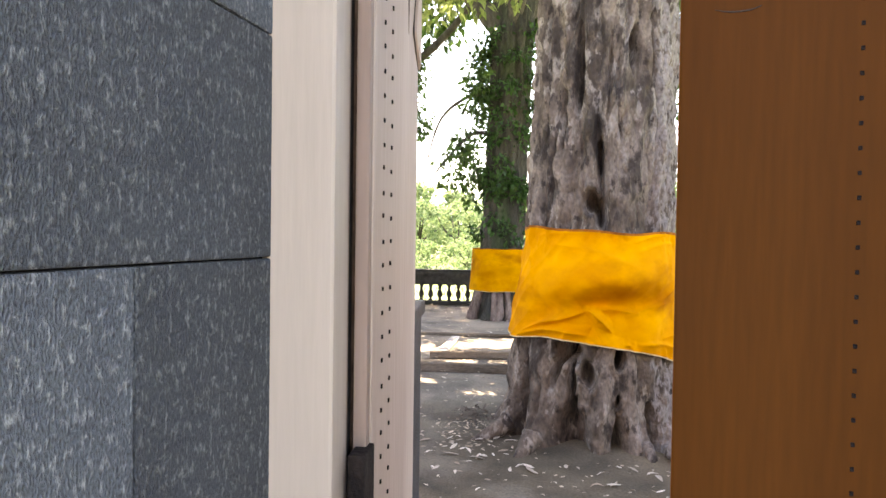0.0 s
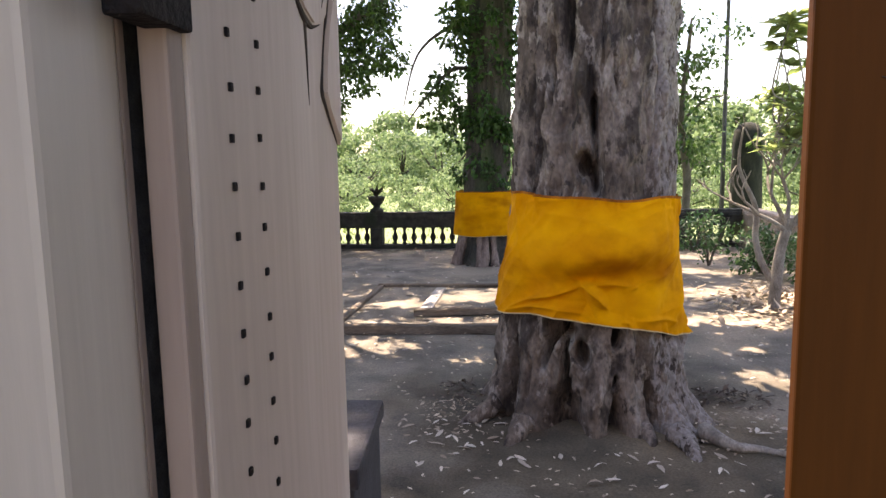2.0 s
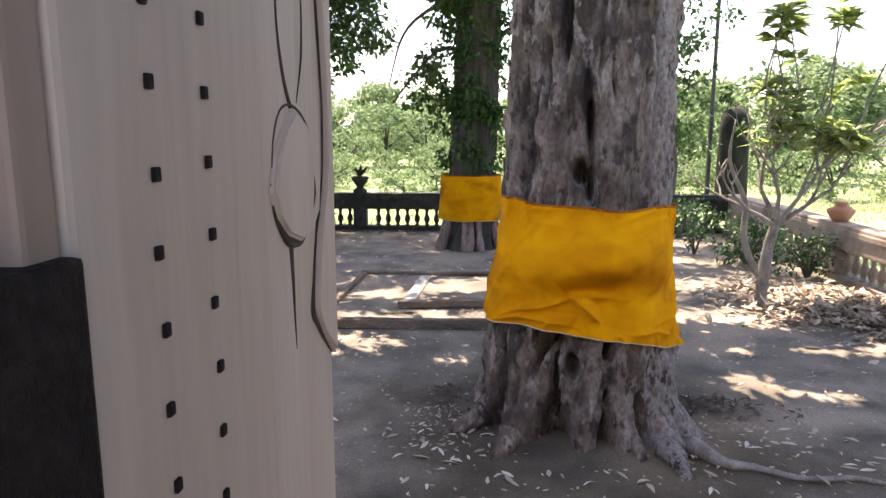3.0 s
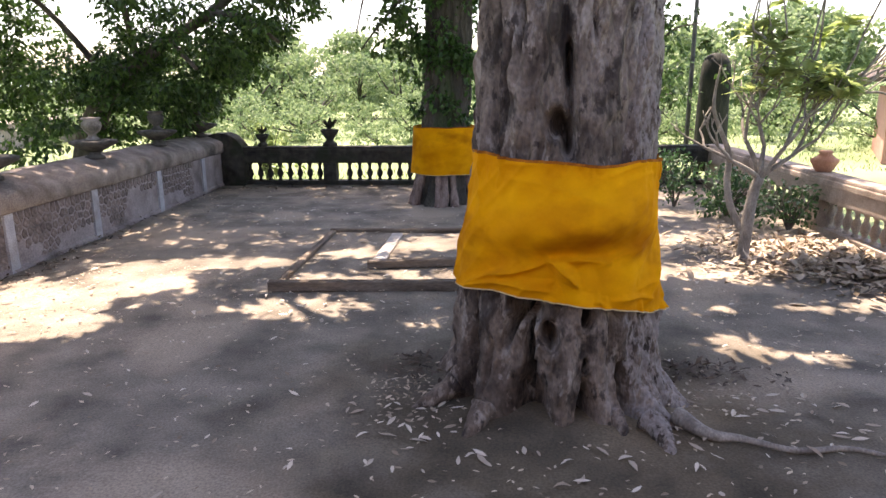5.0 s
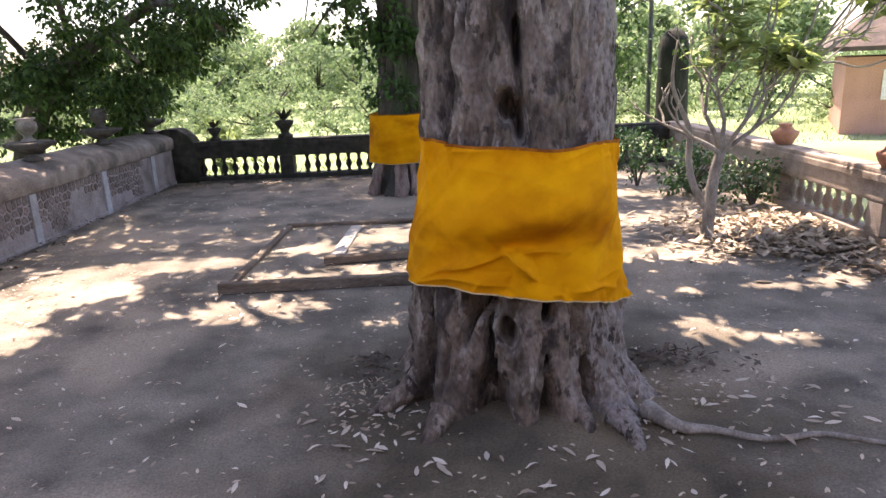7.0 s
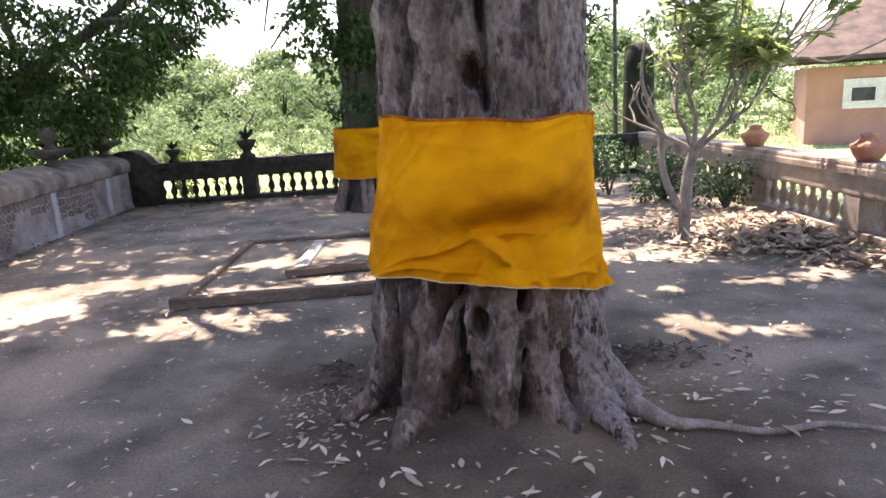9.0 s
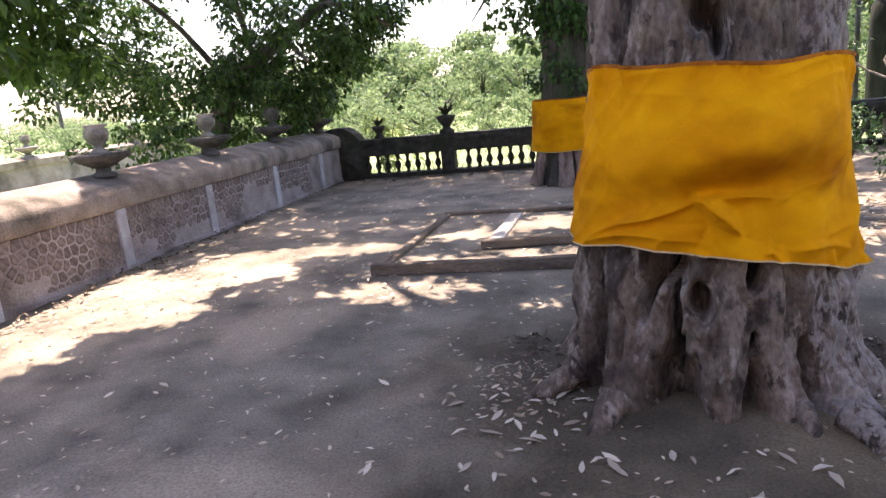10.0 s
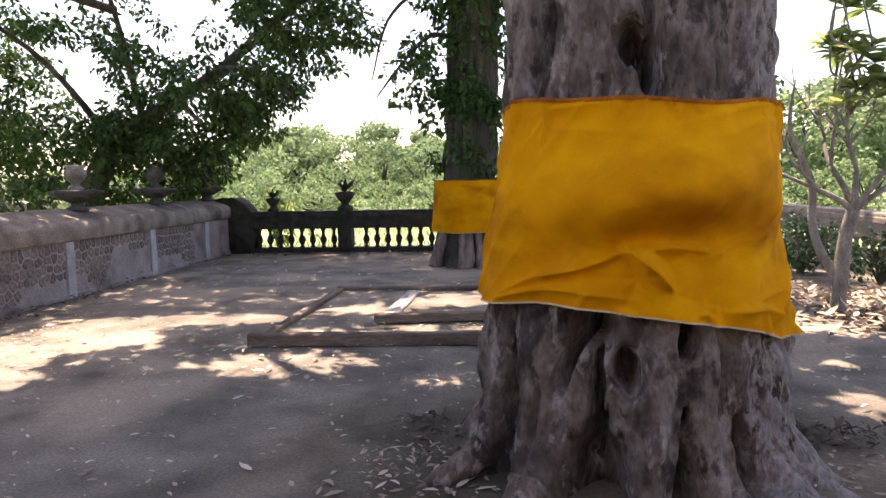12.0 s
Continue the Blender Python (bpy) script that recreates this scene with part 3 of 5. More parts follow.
def trunk_radius(a, z, seed=0.0, base=0.62, flare=0.40):
    """Radius of a fluted old trunk: lobes, deep folds, knots, a flare of roots at the foot."""
    c, s = math.cos(a), math.sin(a)
    f = math.exp(-z / 0.30) * flare
    lobes = 0.5 + 0.5 * math.cos(7 * a + 1.6 * noise.noise((c * 1.3, s * 1.3, z * 0.35 + seed)) * 2.2)
    r = base + 0.10 * math.exp(-z / 0.75) + f * (0.35 + 0.75 * max(0.0, noise.noise((c * 2.2 + 3, s * 2.2, 0.3 + seed)) + 0.35))
    fold = noise.ridged_multi_fractal((c * 1.5, s * 1.5, z * 0.28 + seed), 0.9, 2.1, 3, 1.0, 2.0)
    r += (0.02 + 0.05 * math.exp(-z / 0.7)) * (lobes - 0.5) * 2
    gnarl = noise.ridged_multi_fractal((c * 2.1 + 5, s * 2.1, z * 0.62 + seed), 0.8, 2.2, 4, 1.0, 2.0)
    r += 0.05 * base * (gnarl - 1.6)
    r += 0.045 * base * (abs(noise.noise((c * 4.5 + 2, s * 4.5, z * 1.9 + seed))) * 2 - 0.5) + 0.018 * base * (abs(noise.noise((c * 9 + 4, s * 9, z * 4.5 + seed))) * 2 - 0.5)
    r -= 0.03 * max(0.0, fold - 0.9)
    for k, (ca, depth, w) in enumerate(CREASES):
        here = ca + 0.20 * noise.noise((k * 3.7 + seed, z * 0.55, 1.0)) + 0.05 * noise.noise((k * 5.1, z * 2.3 + seed, 2.0))
        d = math.atan2(math.sin(a - here), math.cos(a - here)) / w
        if abs(d) < 2.6:
            r -= depth * base * (2.3 + 1.0 * math.exp(-z / 0.45)) * math.exp(-d * d) * max(0.0, min(1.0, 0.5 + 1.9 * noise.noise((k * 2.3, z * 0.8 + seed, 5.0))))
    r += 0.04 * noise.noise((c * 4, s * 4, z * 1.3 + seed)) + 0.022 * noise.noise((c * 11, s * 11, z * 4 + seed)) + 0.006 * noise.noise((c * 26, s * 26, z * 9)) + 0.035 * max(0.0, 1 - z / 1.1) * (abs(noise.noise((c * 6.5 + 9, s * 6.5, z * 5.5 + seed))) * 2 - 0.5)
    return r


# buttresses of the big trunk: angle at the ground, angle higher up, half width, reach, how fast it dies away upwards
BUTTRESSES = [(-2.83, -2.78, 0.10, 0.34, 0.20), (-2.36, -2.52, 0.17, 0.27, 0.30), (-1.67, -1.62, 0.10, 0.05, 0.6), (-1.24, -1.28, 0.10, 0.11, 0.35), (-1.03, -0.90, 0.10, 0.26, 0.26), (-0.80, -0.70, 0.12, 0.46, 0.24), (-0.45, -0.45, 0.13, 0.40, 0.25), (0.1, 0.1, 0.15, 0.3, 0.3), (0.7, 0.7, 0.18, 0.3, 0.3), (1.3, 1.3, 0.15, 0.25, 0.3), (2.0, 2.0, 0.2, 0.3, 0.3), (2.7, 2.7, 0.16, 0.3, 0.3)]
# angle, height, half widths, depth (below 0: a knob), slant
HOLLOWS = [(-2.20, 0.70, 0.06, 0.17, 0.24, -0.5), (-2.05, 0.87, 0.17, 0.10, 0.24, 0), (-1.99, 0.60, 0.045, 0.18, 0.17, 0), (-1.80, 0.69, 0.085, 0.095, 0.26, 0.3), (-1.43, 0.83, 0.06, 0.08, 0.18, 0), (-1.44, 0.47, 0.03, 0.05, 0.14, 0), (-1.95, 0.12, 0.19, 0.30, 0.25, 0), (-1.41, 0.12, 0.065, 0.22, 0.28, 0), (-1.02, 0.15, 0.055, 0.24, 0.28, 0.1), (-2.66, 0.28, 0.075, 0.42, 0.26, 0), (-1.98, 0.38, 0.06, 0.10, 0.08, 0), (-1.20, 0.62, 0.04, 0.16, 0.04, 0), (-2.38, 0.45, 0.03, 0.2, 0.04, 0),
           (-1.60, 0.42, 0.07, 0.10, -0.045, 0), (-1.70, 0.30, 0.05, 0.08, -0.04, 0), (-1.30, 0.66, 0.09, 0.12, -0.035, 0), (-1.56, 0.62, 0.05, 0.09, -0.04, 0), (-2.46, 0.78, 0.10, 0.12, -0.035, 0), (-1.06, 0.72, 0.07, 0.16, -0.045, 0), (-1.85, 0.40, 0.07, 0.08, -0.03, 0), (-0.36, 0.72, 0.16, 0.11, -0.08, 0), (-3.05, 0.62, 0.34, 0.42, -0.09, 0), (-0.62, 0.55, 0.09, 0.2, -0.05, 0),
           (-1.84, 2.10, 0.10, 0.095, 0.26, 0), (-1.72, 1.98, 0.085, 0.12, 0.20, 0.3), (-1.74, 2.46, 0.04, 0.14, 0.22, 0), (-2.29, 2.80, 0.06, 0.24, 0.15, 0.1), (-2.08, 3.20, 0.06, 0.36, 0.18, 0), (-1.33, 3.35, 0.08, 0.15, 0.20, 0), (-1.66, 3.1, 0.03, 0.3, 0.07, 0), (-1.52, 2.75, 0.02, 0.16, 0.05, 0.2), (-2.55, 2.2, 0.05, 0.5, 0.06, 0),
           (-1.98, 2.30, 0.05, 0.16, -0.035, 0), (-1.90, 2.75, 0.07, 0.22, -0.05, 0), (-1.80, 3.2, 0.06, 0.25, -0.05, 0), (-1.55, 2.15, 0.07, 0.10, -0.03, 0), (-1.62, 2.95, 0.06, 0.10, -0.05, 0), (-1.5, 3.35, 0.05, 0.2, -0.05, 0), (-2.2, 3.3, 0.06, 0.3, -0.04, 0)]


def old_trunk_radius(a, z):
    """Radius of the big trunk: smooth swellings, a few deep hollows, buttresses at the foot that the earth undercuts between."""
    c, s = math.cos(a), math.sin(a)
    high = max(0.0, min(1.0, (z - 1.6) / 0.5))
    waist = math.exp(-((z - 1.33) / 0.30) ** 4)
    r = 0.655 + 0.055 * math.exp(-z / 0.8) - 0.05 * waist - 0.028 * high - 0.012 * max(0.0, z - 2.0)
    for a0, a1, w, reach, fall in BUTTRESSES:
        k = min(1.0, z / 0.75)
        here = a0 + (a1 - a0) * k + 0.05 * noise.noise((a0 * 9, z * 3.0, 0.5))
        d = math.atan2(math.sin(a - here), math.cos(a - here)) / w
        if abs(d) < 2.6:
            r += (reach * math.exp(-z / fall) + 0.03 * math.exp(-(z / 0.9) ** 4)) * math.exp(-d * d)
    for ha, hz, wa, wz, depth, slant in HOLLOWS:
        if abs(z - hz) > 2.4 * wz:
            continue
        e = ((math.atan2(math.sin(a - ha), math.cos(a - ha)) - slant * (hz - z)) / wa) ** 2 + ((z - hz) / wz) ** 2
        if e < 6:
            e = max(0.0, e * (1 + 0.55 * noise.noise((a * 9, z * 7, hz * 3)) + 0.3 * noise.noise((a * 22, z * 16, hz))))
            r -= depth * (math.exp(-e ** 2.2) if depth > 0 else math.exp(-e))
            if 0.1 < depth and wz < 0.12:
                r += 0.018 * math.exp(-((math.sqrt(e) - 1.45) / 0.35) ** 2)
    # the arched lip over the knot-hole under the cloth
    e = math.hypot((a + 1.82) / 0.135, (z - 0.70) / 0.15)
    if z > 0.6:
        r += 0.055 * math.exp(-((e - 1.0) / 0.25) ** 2)
    # fine ribs where the roots run out
    side = max(0.0, 1 - abs(math.atan2(math.sin(a + 0.6), math.cos(a + 0.6))) / 0.5) * max(0.0, 1 - z / 1.15)
    r += 0.022 * side * math.sin(a * 46 + z * 9 + 3 * noise.noise((a * 3, z * 3, 4)))
    for k, (ca, depth, w) in enumerate(CREASES):
        here = ca + 0.22 * noise.noise((k * 3.7, z * 0.55, 1.0)) + 0.05 * noise.noise((k * 5.1, z * 2.3, 2.0))
        d = math.atan2(math.sin(a - here), math.cos(a - here)) / w
        if abs(d) < 2.6:
            r -= depth * (0.32 + 1.1 * high) * math.exp(-d * d) * max(0.0, min(1.0, 0.3 + 1.9 * noise.noise((k * 2.3, z * 0.9, 5.0))))
    r += 0.03 * noise.noise((c * 2.6, s * 2.6, z * 0.9)) + 0.02 * noise.noise((c * 6, s * 6, z * 2.6 + 3)) + 0.013 * noise.noise((c * 13, s * 13, z * 7)) + 0.006 * noise.noise((c * 27, s * 27, z * 14)) + 0.0035 * noise.noise((c * 55, s * 55, z * 30))
    flute = noise.ridged_multi_fractal((c * 3.3 + 2, s * 3.3, z * 0.55), 0.9, 2.1, 3, 1.0, 2.0)
    r += 0.045 * high * (flute - 1.1) + 0.045 * (1 - high) * max(0.0, 1 - z) * (flute - 1.1)
    r += (0.018 + 0.006 * high) * (abs(noise.noise((c * 9 + 4, s * 9, z * 5.0))) * 2.4 - 0.5)
    return max(r, 0.3)


def big_trunk():
    bm = bmesh.new()
    n, top = 420, 6.5
    zs = [0.0]
    while zs[-1] < top:
        zs.append(zs[-1] + (0.016 if zs[-1] < 1.0 or 1.7 < zs[-1] < 2.6 else 0.03 if zs[-1] < 4.0 else 0.2))
    rings = []
    for z in zs:
        lean = 0.02 * (z - 1.5)
        rings.append([bm.verts.new((math.cos(a) * r + lean, math.sin(a) * r * 0.98, z - 0.04)) for a, r in ((2 * math.pi * i / n, old_trunk_radius(2 * math.pi * i / n, z)) for i in range(n))])
    for p, q in zip(rings, rings[1:]):
        for i in range(n):
            bm.faces.new((p[i], p[(i + 1) % n], q[(i + 1) % n], q[i]))
    return bm


tree = thing("sacred_tree", "huge old tree with fluted grey bark wrapped in saffron cloth", "tree", Matrix.Translation(TREE))
part("trunk", big_trunk(), M_BARK, tree, "fluted grey-brown trunk with hollows", True)
roots = [[(0.70, -0.74, 0.10), (0.86, -0.92, 0.05), (1.05, -0.98, 0.045), (1.35, -1.12, 0.035), (1.7, -1.10, 0.03), (2.1, -1.27, 0.02), (2.7, -1.22, -0.03)], [(-0.78, -0.28, 0.14), (-0.98, -0.36, 0.04), (-1.14, -0.42, -0.03)], [(-0.60, -0.62, 0.12), (-0.69, -0.76, 0.03), (-0.76, -0.88, -0.03)], [(0.50, -0.78, 0.10), (0.56, -0.95, 0.04), (0.56, -1.10, -0.03)], [(0.30, -0.68, 0.08), (0.32, -0.80, 0.03), (0.30, -0.92, -0.03)]]
ROOT_THICK = ([0.065, 0.04, 0.024, 0.02, 0.018, 0.014, 0.006], [0.10, 0.055, 0.02], [0.09, 0.06, 0.025], [0.09, 0.06, 0.03], [0.06, 0.04, 0.02])
for k, (r, thick) in enumerate(zip(roots, ROOT_THICK)):
    part("root", tube(r, thick, 12, None, 0.14, k), M_BARK_PALE if k == 0 else M_BARK, tree, "surface root", True)


FOLDS = [(-0.27, 0.29, 0.26, 0.33, 0.046, 0.045), (-0.27, 0.31, -0.02, 0.13, 0.050, 0.03), (0.22, 0.30, 0.72, 0.44, 0.024, 0.05), (-1.12, 0.04, -0.62, 0.17, 0.040, 0.035), (-1.10, 0.03, -0.30, 0.07, 0.034, 0.03), (-0.32, 0.27, -0.80, 0.13, 0.030, 0.035), (0.35, 0.07, 0.85, 0.10, 0.032, 0.035), (0.62, 0.14, 0.95, 0.22, 0.022, 0.035), (0.75, 0.05, 1.1, 0.30, 0.016, 0.035), (0.50, 0.36, 0.95, 0.60, 0.020, 0.06), (-1.25, 0.9, -0.98, 0.5, 0.02, 0.05), (-0.7, 0.86, 0.15, 0.74, 0.014, 0.05), (0.2, 0.93, 1.0, 0.97, 0.016, 0.03), (0.35, 0.86, 0.95, 0.92, 0.012, 0.03), (-1.0, 0.92, -0.4, 0.97, 0.012, 0.03), (-0.55, 0.0, -0.45, 0.1, 0.014, 0.03)]


def folds(d, u):
    """Sharp creases of the cloth, each steeper on one side."""
    out = 0.0
    for d0, u0, d1, u1, h, w in FOLDS:
        ax, ay, bx, by = d0 * 0.68, u0, d1 * 0.68, u1
        px, py, ex, ey = d * 0.68 - ax, u - ay, bx - ax, by - ay
        length = math.hypot(ex, ey)
        k = (px * ex + py * ey) / length ** 2
        if -0.15 < k < 1.15:
            s = (px * ey - py * ex) / length + 0.05 * math.sin(k * 3.1) * length
            ends = max(0.0, min(1.0, (k + 0.15) / 0.3, (1.15 - k) / 0.3))
            out += 1.35 * h * ends * (math.exp(-s / w) if s > 0 else math.exp(s / (w * 0.35)))
    return out


def cloth(z0, z1, radius, seed, n=460, rows=110, gap=0.03, crease=1.0):
    """Cloth drawn round a trunk: a slack belly with a dent under it, folds that run to a knot at the lower middle. z0, z1: by the angle from the front."""
    bm = bmesh.new()
    grid = []
    for j in range(rows + 1):
        u = j / rows
        row = []
        for i in range(n):
            a = 2 * math.pi * i / n
            d = math.atan2(math.sin(a + math.pi / 2), math.cos(a + math.pi / 2))
            lo, hi = z0(d), z1(d)
            r = radius(a, u) + gap
            dx, dz = d * 0.7 + 0.14, (u - 0.17) * (hi - lo)
            q = math.hypot(dx, dz) + 1e-3
            way = math.atan2(dz, dx)
            fold = abs(math.sin(way * 3.5 + 0.9 + seed + 0.8 * noise.noise((dx * 4, dz * 4, seed)))) ** 0.6 * math.exp(-q / 0.36) * min(1, q / 0.07) * 0.045
            knot = 0.10 * max(0.0, 1 - math.hypot((dx - 0.02) / (0.05 if dx < 0.02 else 0.12), (dz - 0.10 + 0.5 * dx) / (0.05 if dz > 0.10 - 0.5 * dx else 0.13)))
            mid = 0.56 + 0.12 * math.sin(d * 1.25)
            belly = 0.19 * math.exp(-((u - mid) / (0.27 if u > mid else 0.20)) ** 2) * math.exp(-((d + 0.15) / 0.75) ** 2)
            dent = -0.10 * math.exp(-((u - mid + 0.19) / 0.15) ** 2) * math.exp(-(d / 0.7) ** 2)
            slack = 0.016 * math.sin(a * 11 + seed + 2.5 * noise.noise((a, u * 3, seed))) * (1 - u) ** 2 + 0.018 * noise.noise((math.cos(a) * 3, math.sin(a) * 3, u * 2.4 + seed)) + 0.007 * noise.noise((math.cos(a) * 9, math.sin(a) * 9, u * 7 + seed))
            pull = 0.024 * abs(noise.noise(((d * 1.3 - u * 1.7) * 3.2, u * 0.8 + d * 0.5, seed + 2))) ** 0.7
            r += crease * (fold * 0.5 + knot + belly + dent + slack - pull + (folds(d, u) if crease == 1.0 else 0.0))
            if crease == 1.0 and abs(d) < 1.2:
                r = max(r, old_trunk_radius(a, lo + (hi - lo) * u + 0.04) + 0.03)
            row.append(bm.verts.new((math.cos(a) * r, math.sin(a) * r, lo + (hi - lo) * u + crease * (0.012 * math.sin(a * 5 + seed) * (1 - u) + 0.008 * math.sin(a * 7 + 1 + seed) * u))))
        grid.append(row)
    for p, q in zip(grid, grid[1:]):
        for i in range(n):
            bm.faces.new((p[i], p[(i + 1) % n], q[(i + 1) % n], q[i]))
    hem = bmesh.new()
    low = [[hem.verts.new((v.co.x * 1.004, v.co.y * 1.004, v.co.z + dz)) for v in grid[0]] for dz in (-0.006, 0.003)]
    for i in range(n):
        hem.faces.new((low[0][i], low[0][(i + 1) % n], low[1][(i + 1) % n], low[1][i]))
    # added strip over the top edge, its shadow put in as colour
    top_strip = bmesh.new()
    high = [[top_strip.verts.new((v.co.x * 1.008, v.co.y * 1.008, v.co.z + dz)) for v in grid[-1]] for dz in (-0.013, 0.006)]
    for i in range(n):
        top_strip.faces.new((high[0][i], high[0][(i + 1) % n], high[1][(i + 1) % n], high[1][i]))
    return bm, hem, top_strip


def big_cloth_radius(a, u):
    c, s = math.cos(a), math.sin(a)
    r = 0.622 + 0.09 * (1 - u) ** 1.3
    r += 0.085 * math.exp(-((math.atan2(math.sin(a - 3.3), math.cos(a - 3.3))) / 0.38) ** 2) * (1 - u)
    return r + 0.02 * noise.noise((c * 1.6, s * 1.6, u + 4)) + 0.012 * u


def big_hem(d):
    """Height of the lower edge by the angle from the front: it drops to one side."""
    k = max(-1.2, min(0.85, d))
    return 0.90 - (0.17 if k > 0 else 0.06) * math.sin(k) - 0.037 * k * k


wrap = thing("saffron_cloth", "saffron yellow cloth tied round the big trunk, creased", "cloth", Matrix.Translation(TREE + Vector((0.01, 0, 0))))
sheet, hem, top_strip = cloth(big_hem, lambda d: 1.822 - 0.025 * math.sin(d) - 0.022 * math.exp(-d * d / 0.3), big_cloth_radius, 0.4)
part("sheet", sheet, M_CLOTH, wrap, "", True)
part("hem", hem, M_HEM, wrap, "pale stitched hem")
part("top_shade_band", top_strip, M_TOP_SHADE, wrap, "added dark orange strip for the shadow along the top edge", True)

# ---- the second wrapped tree by the back balustrade ----
FAR = Vector((0.60, 14.45, 0.0))


def far_trunk():
    bm = bmesh.new()
    n, rings = 90, []
    z = 0.0
    while z < 9.0:
        ring = []
        for i in range(n):
            a = 2 * math.pi * i / n
            r = trunk_radius(a, z, 7.7, 0.46, 0.22) + 0.05 * noise.ridged_multi_fractal((math.cos(a) * 3, math.sin(a) * 3, z * 0.12), 1, 2, 2, 1, 2) - 0.06
            ring.append(bm.verts.new((math.cos(a) * r + 0.03 * z, math.sin(a) * r, z - 0.03)))
        rings.append(ring)
        z += 0.09
    for p, q in zip(rings, rings[1:]):
        for i in range(n):
            bm.faces.new((p[i], p[(i + 1) % n], q[(i + 1) % n], q[i]))
    return bm


far_tree = thing("wrapped_tree", "dark old tree hung with vines, wrapped in saffron cloth", "tree", Matrix.Translation(FAR))
part("trunk", far_trunk(), M_BARK_DARK, far_tree, "dark ridged trunk", True)
rnd = random.Random(5)
for k in range(7):
    a = 3.5 + k * 0.42 + 0.22 * math.sin(k * 4.1)
    part("aerial_root", tube([(math.cos(a) * 0.5, math.sin(a) * 0.5, 0.75), (math.cos(a) * 0.56, math.sin(a) * 0.56, 0.4), (math.cos(a) * 0.66, math.sin(a) * 0.66, -0.03)], [0.05 + 0.02 * (k % 3), 0.06 + 0.03 * (k % 2), 0.1], 7, None, 0.25, k), M_ROOT, far_tree, "", True)
far_wrap = thing("small_saffron_cloth", "saffron yellow cloth tied round the far trunk, with faded writing", "cloth", Matrix.Translation(FAR + Vector((0.03, 0, 0))))
sheet, hem, top_strip = cloth(lambda d: 0.60, lambda d: 1.485, lambda a, u: 0.58 + 0.06 * (1 - u), 2.0, 90, 24, 0.03, 0.5)
part("sheet", sheet, M_CLOTH, far_wrap, "", True)
part("hem", hem, M_HEM, far_wrap, "pale stitched hem")
part("top_shade_band", top_strip, M_TOP_SHADE, far_wrap, "added dark orange strip for the shadow along the top edge", True)
for k in range(5):
    a0 = -2.05 + 0.11 * k
    bm = bmesh.new()
    for a, b in ((a0, a0 + 0.08),):
        q = [bm.verts.new((math.cos(x) * 0.70, math.sin(x) * 0.70, z)) for x, z in ((a, 1.10), (b, 1.10), (b, 1.14 + 0.01 * (k % 2)), (a, 1.14))]
        q2 = [bm.verts.new(v.co * 0.985) for v in q]
        for v, z in zip(q2, (1.10, 1.10, 1.14, 1.14)):
            v.co.z = z
        bm.faces.new(q)
        bm.faces.new(q2)
        for i in range(4):
            bm.faces.new((q[i], q[(i + 1) % 4], q2[(i + 1) % 4], q2[i]))
    part("faded_mark", bm, M_WRITING, far_wrap)

# ---- crowns overhead; the gaps in them let the sun through ----
GAPS = [(-4.5, 6.55, 1.0, 0.85), (-4.0, 7.8, 1.1, 0.78), (-3.65, 8.85, 1.2, 0.6), (-2.8, 9.65, 1.15, 0.42), (-1.9, 9.75, 0.8, 0.38), (-5.8, 6.8, 1.15, 2.6), (-4.5, 5.5, 0.9, 1.0), (-3.3, 7.05, 0.55, 0.22), (-1.1, 7.85, 1.0, 0.36), (0.3, 7.25, 0.4, 0.24), (-0.75, 10.2, 0.6, 0.4), (-0.85, 8.95, 0.65, 0.36), (0.4, 9.0, 0.9, 0.3), (0.5, 10.7, 0.9, 0.5), (3.85, 9.0, 1.1, 0.55), (3.0, 6.55, 0.36, 0.42), (3.55, 6.3, 0.45, 0.22), (5.4, 9.6, 1.1, 0.75), (5.0, 12.8, 1.0, 0.5), (4.0, 11.0, 1.0, 0.3), (4.6, 14.7, 1.2, 0.45), (3.4, 12.6, 0.6, 0.22), (4.6, 7.6, 0.6, 0.25), (3.2, 7.6, 0.5, 0.18), (-1.8, 16.3, 1.2, 0.15), (2.2, 16.2, 1.5, 0.2), (-3.8, 15.9, 0.6, 0.15), (6.3, 9.0, 0.5, 1.2), (6.3, 12.0, 0.4, 0.8)]


def in_shade(P):
    """Leaves that would not shut one of the gaps, seen along the sun's rays."""
    g = P - np.asarray(SUN_DIR)[None] * (P[:, 2:3] / SUN_DIR.z)
    wob = np.array([[noise.noise((x * 1.7, y * 1.7, 0.0)), noise.noise((x * 1.7, y * 1.7, 9.0))] for x, y in g[:, :2]]) * 0.35
    ok = np.ones(len(P), bool)
    for cx, cy, rx, ry in GAPS:
        ok &= ((g[:, 0] + wob[:, 0] - cx) / rx) ** 2 + ((g[:, 1] + wob[:, 1] * 0.7 - cy) / ry) ** 2 > 1
    return ok


rng = random.Random(11)
shade = {"near": [], "far": [], "left": []}
gx = -6.4
while gx < 7.6:
    gy = 2.0
    while gy < 17.2:
        x, y = gx + rng.uniform(-0.4, 0.4), gy + rng.uniform(-0.4, 0.4)
        h = rng.uniform(6.2, 7.6) if y < 9 else rng.uniform(8.0, 9.8)
        k = h / SUN_DIR.z
        if rng.random() < 0.93 and not (-3.3 < x < -2.2 and 12.2 < y < 13.4):
            shade["left" if x < -2.6 and y > 9 else "far" if y > 10.5 else "near"].append((x + SUN_DIR.x * k, y + SUN_DIR.y * k, h, rng.uniform(0.75, 1.1)))
        gy += 0.85
    gx += 0.85
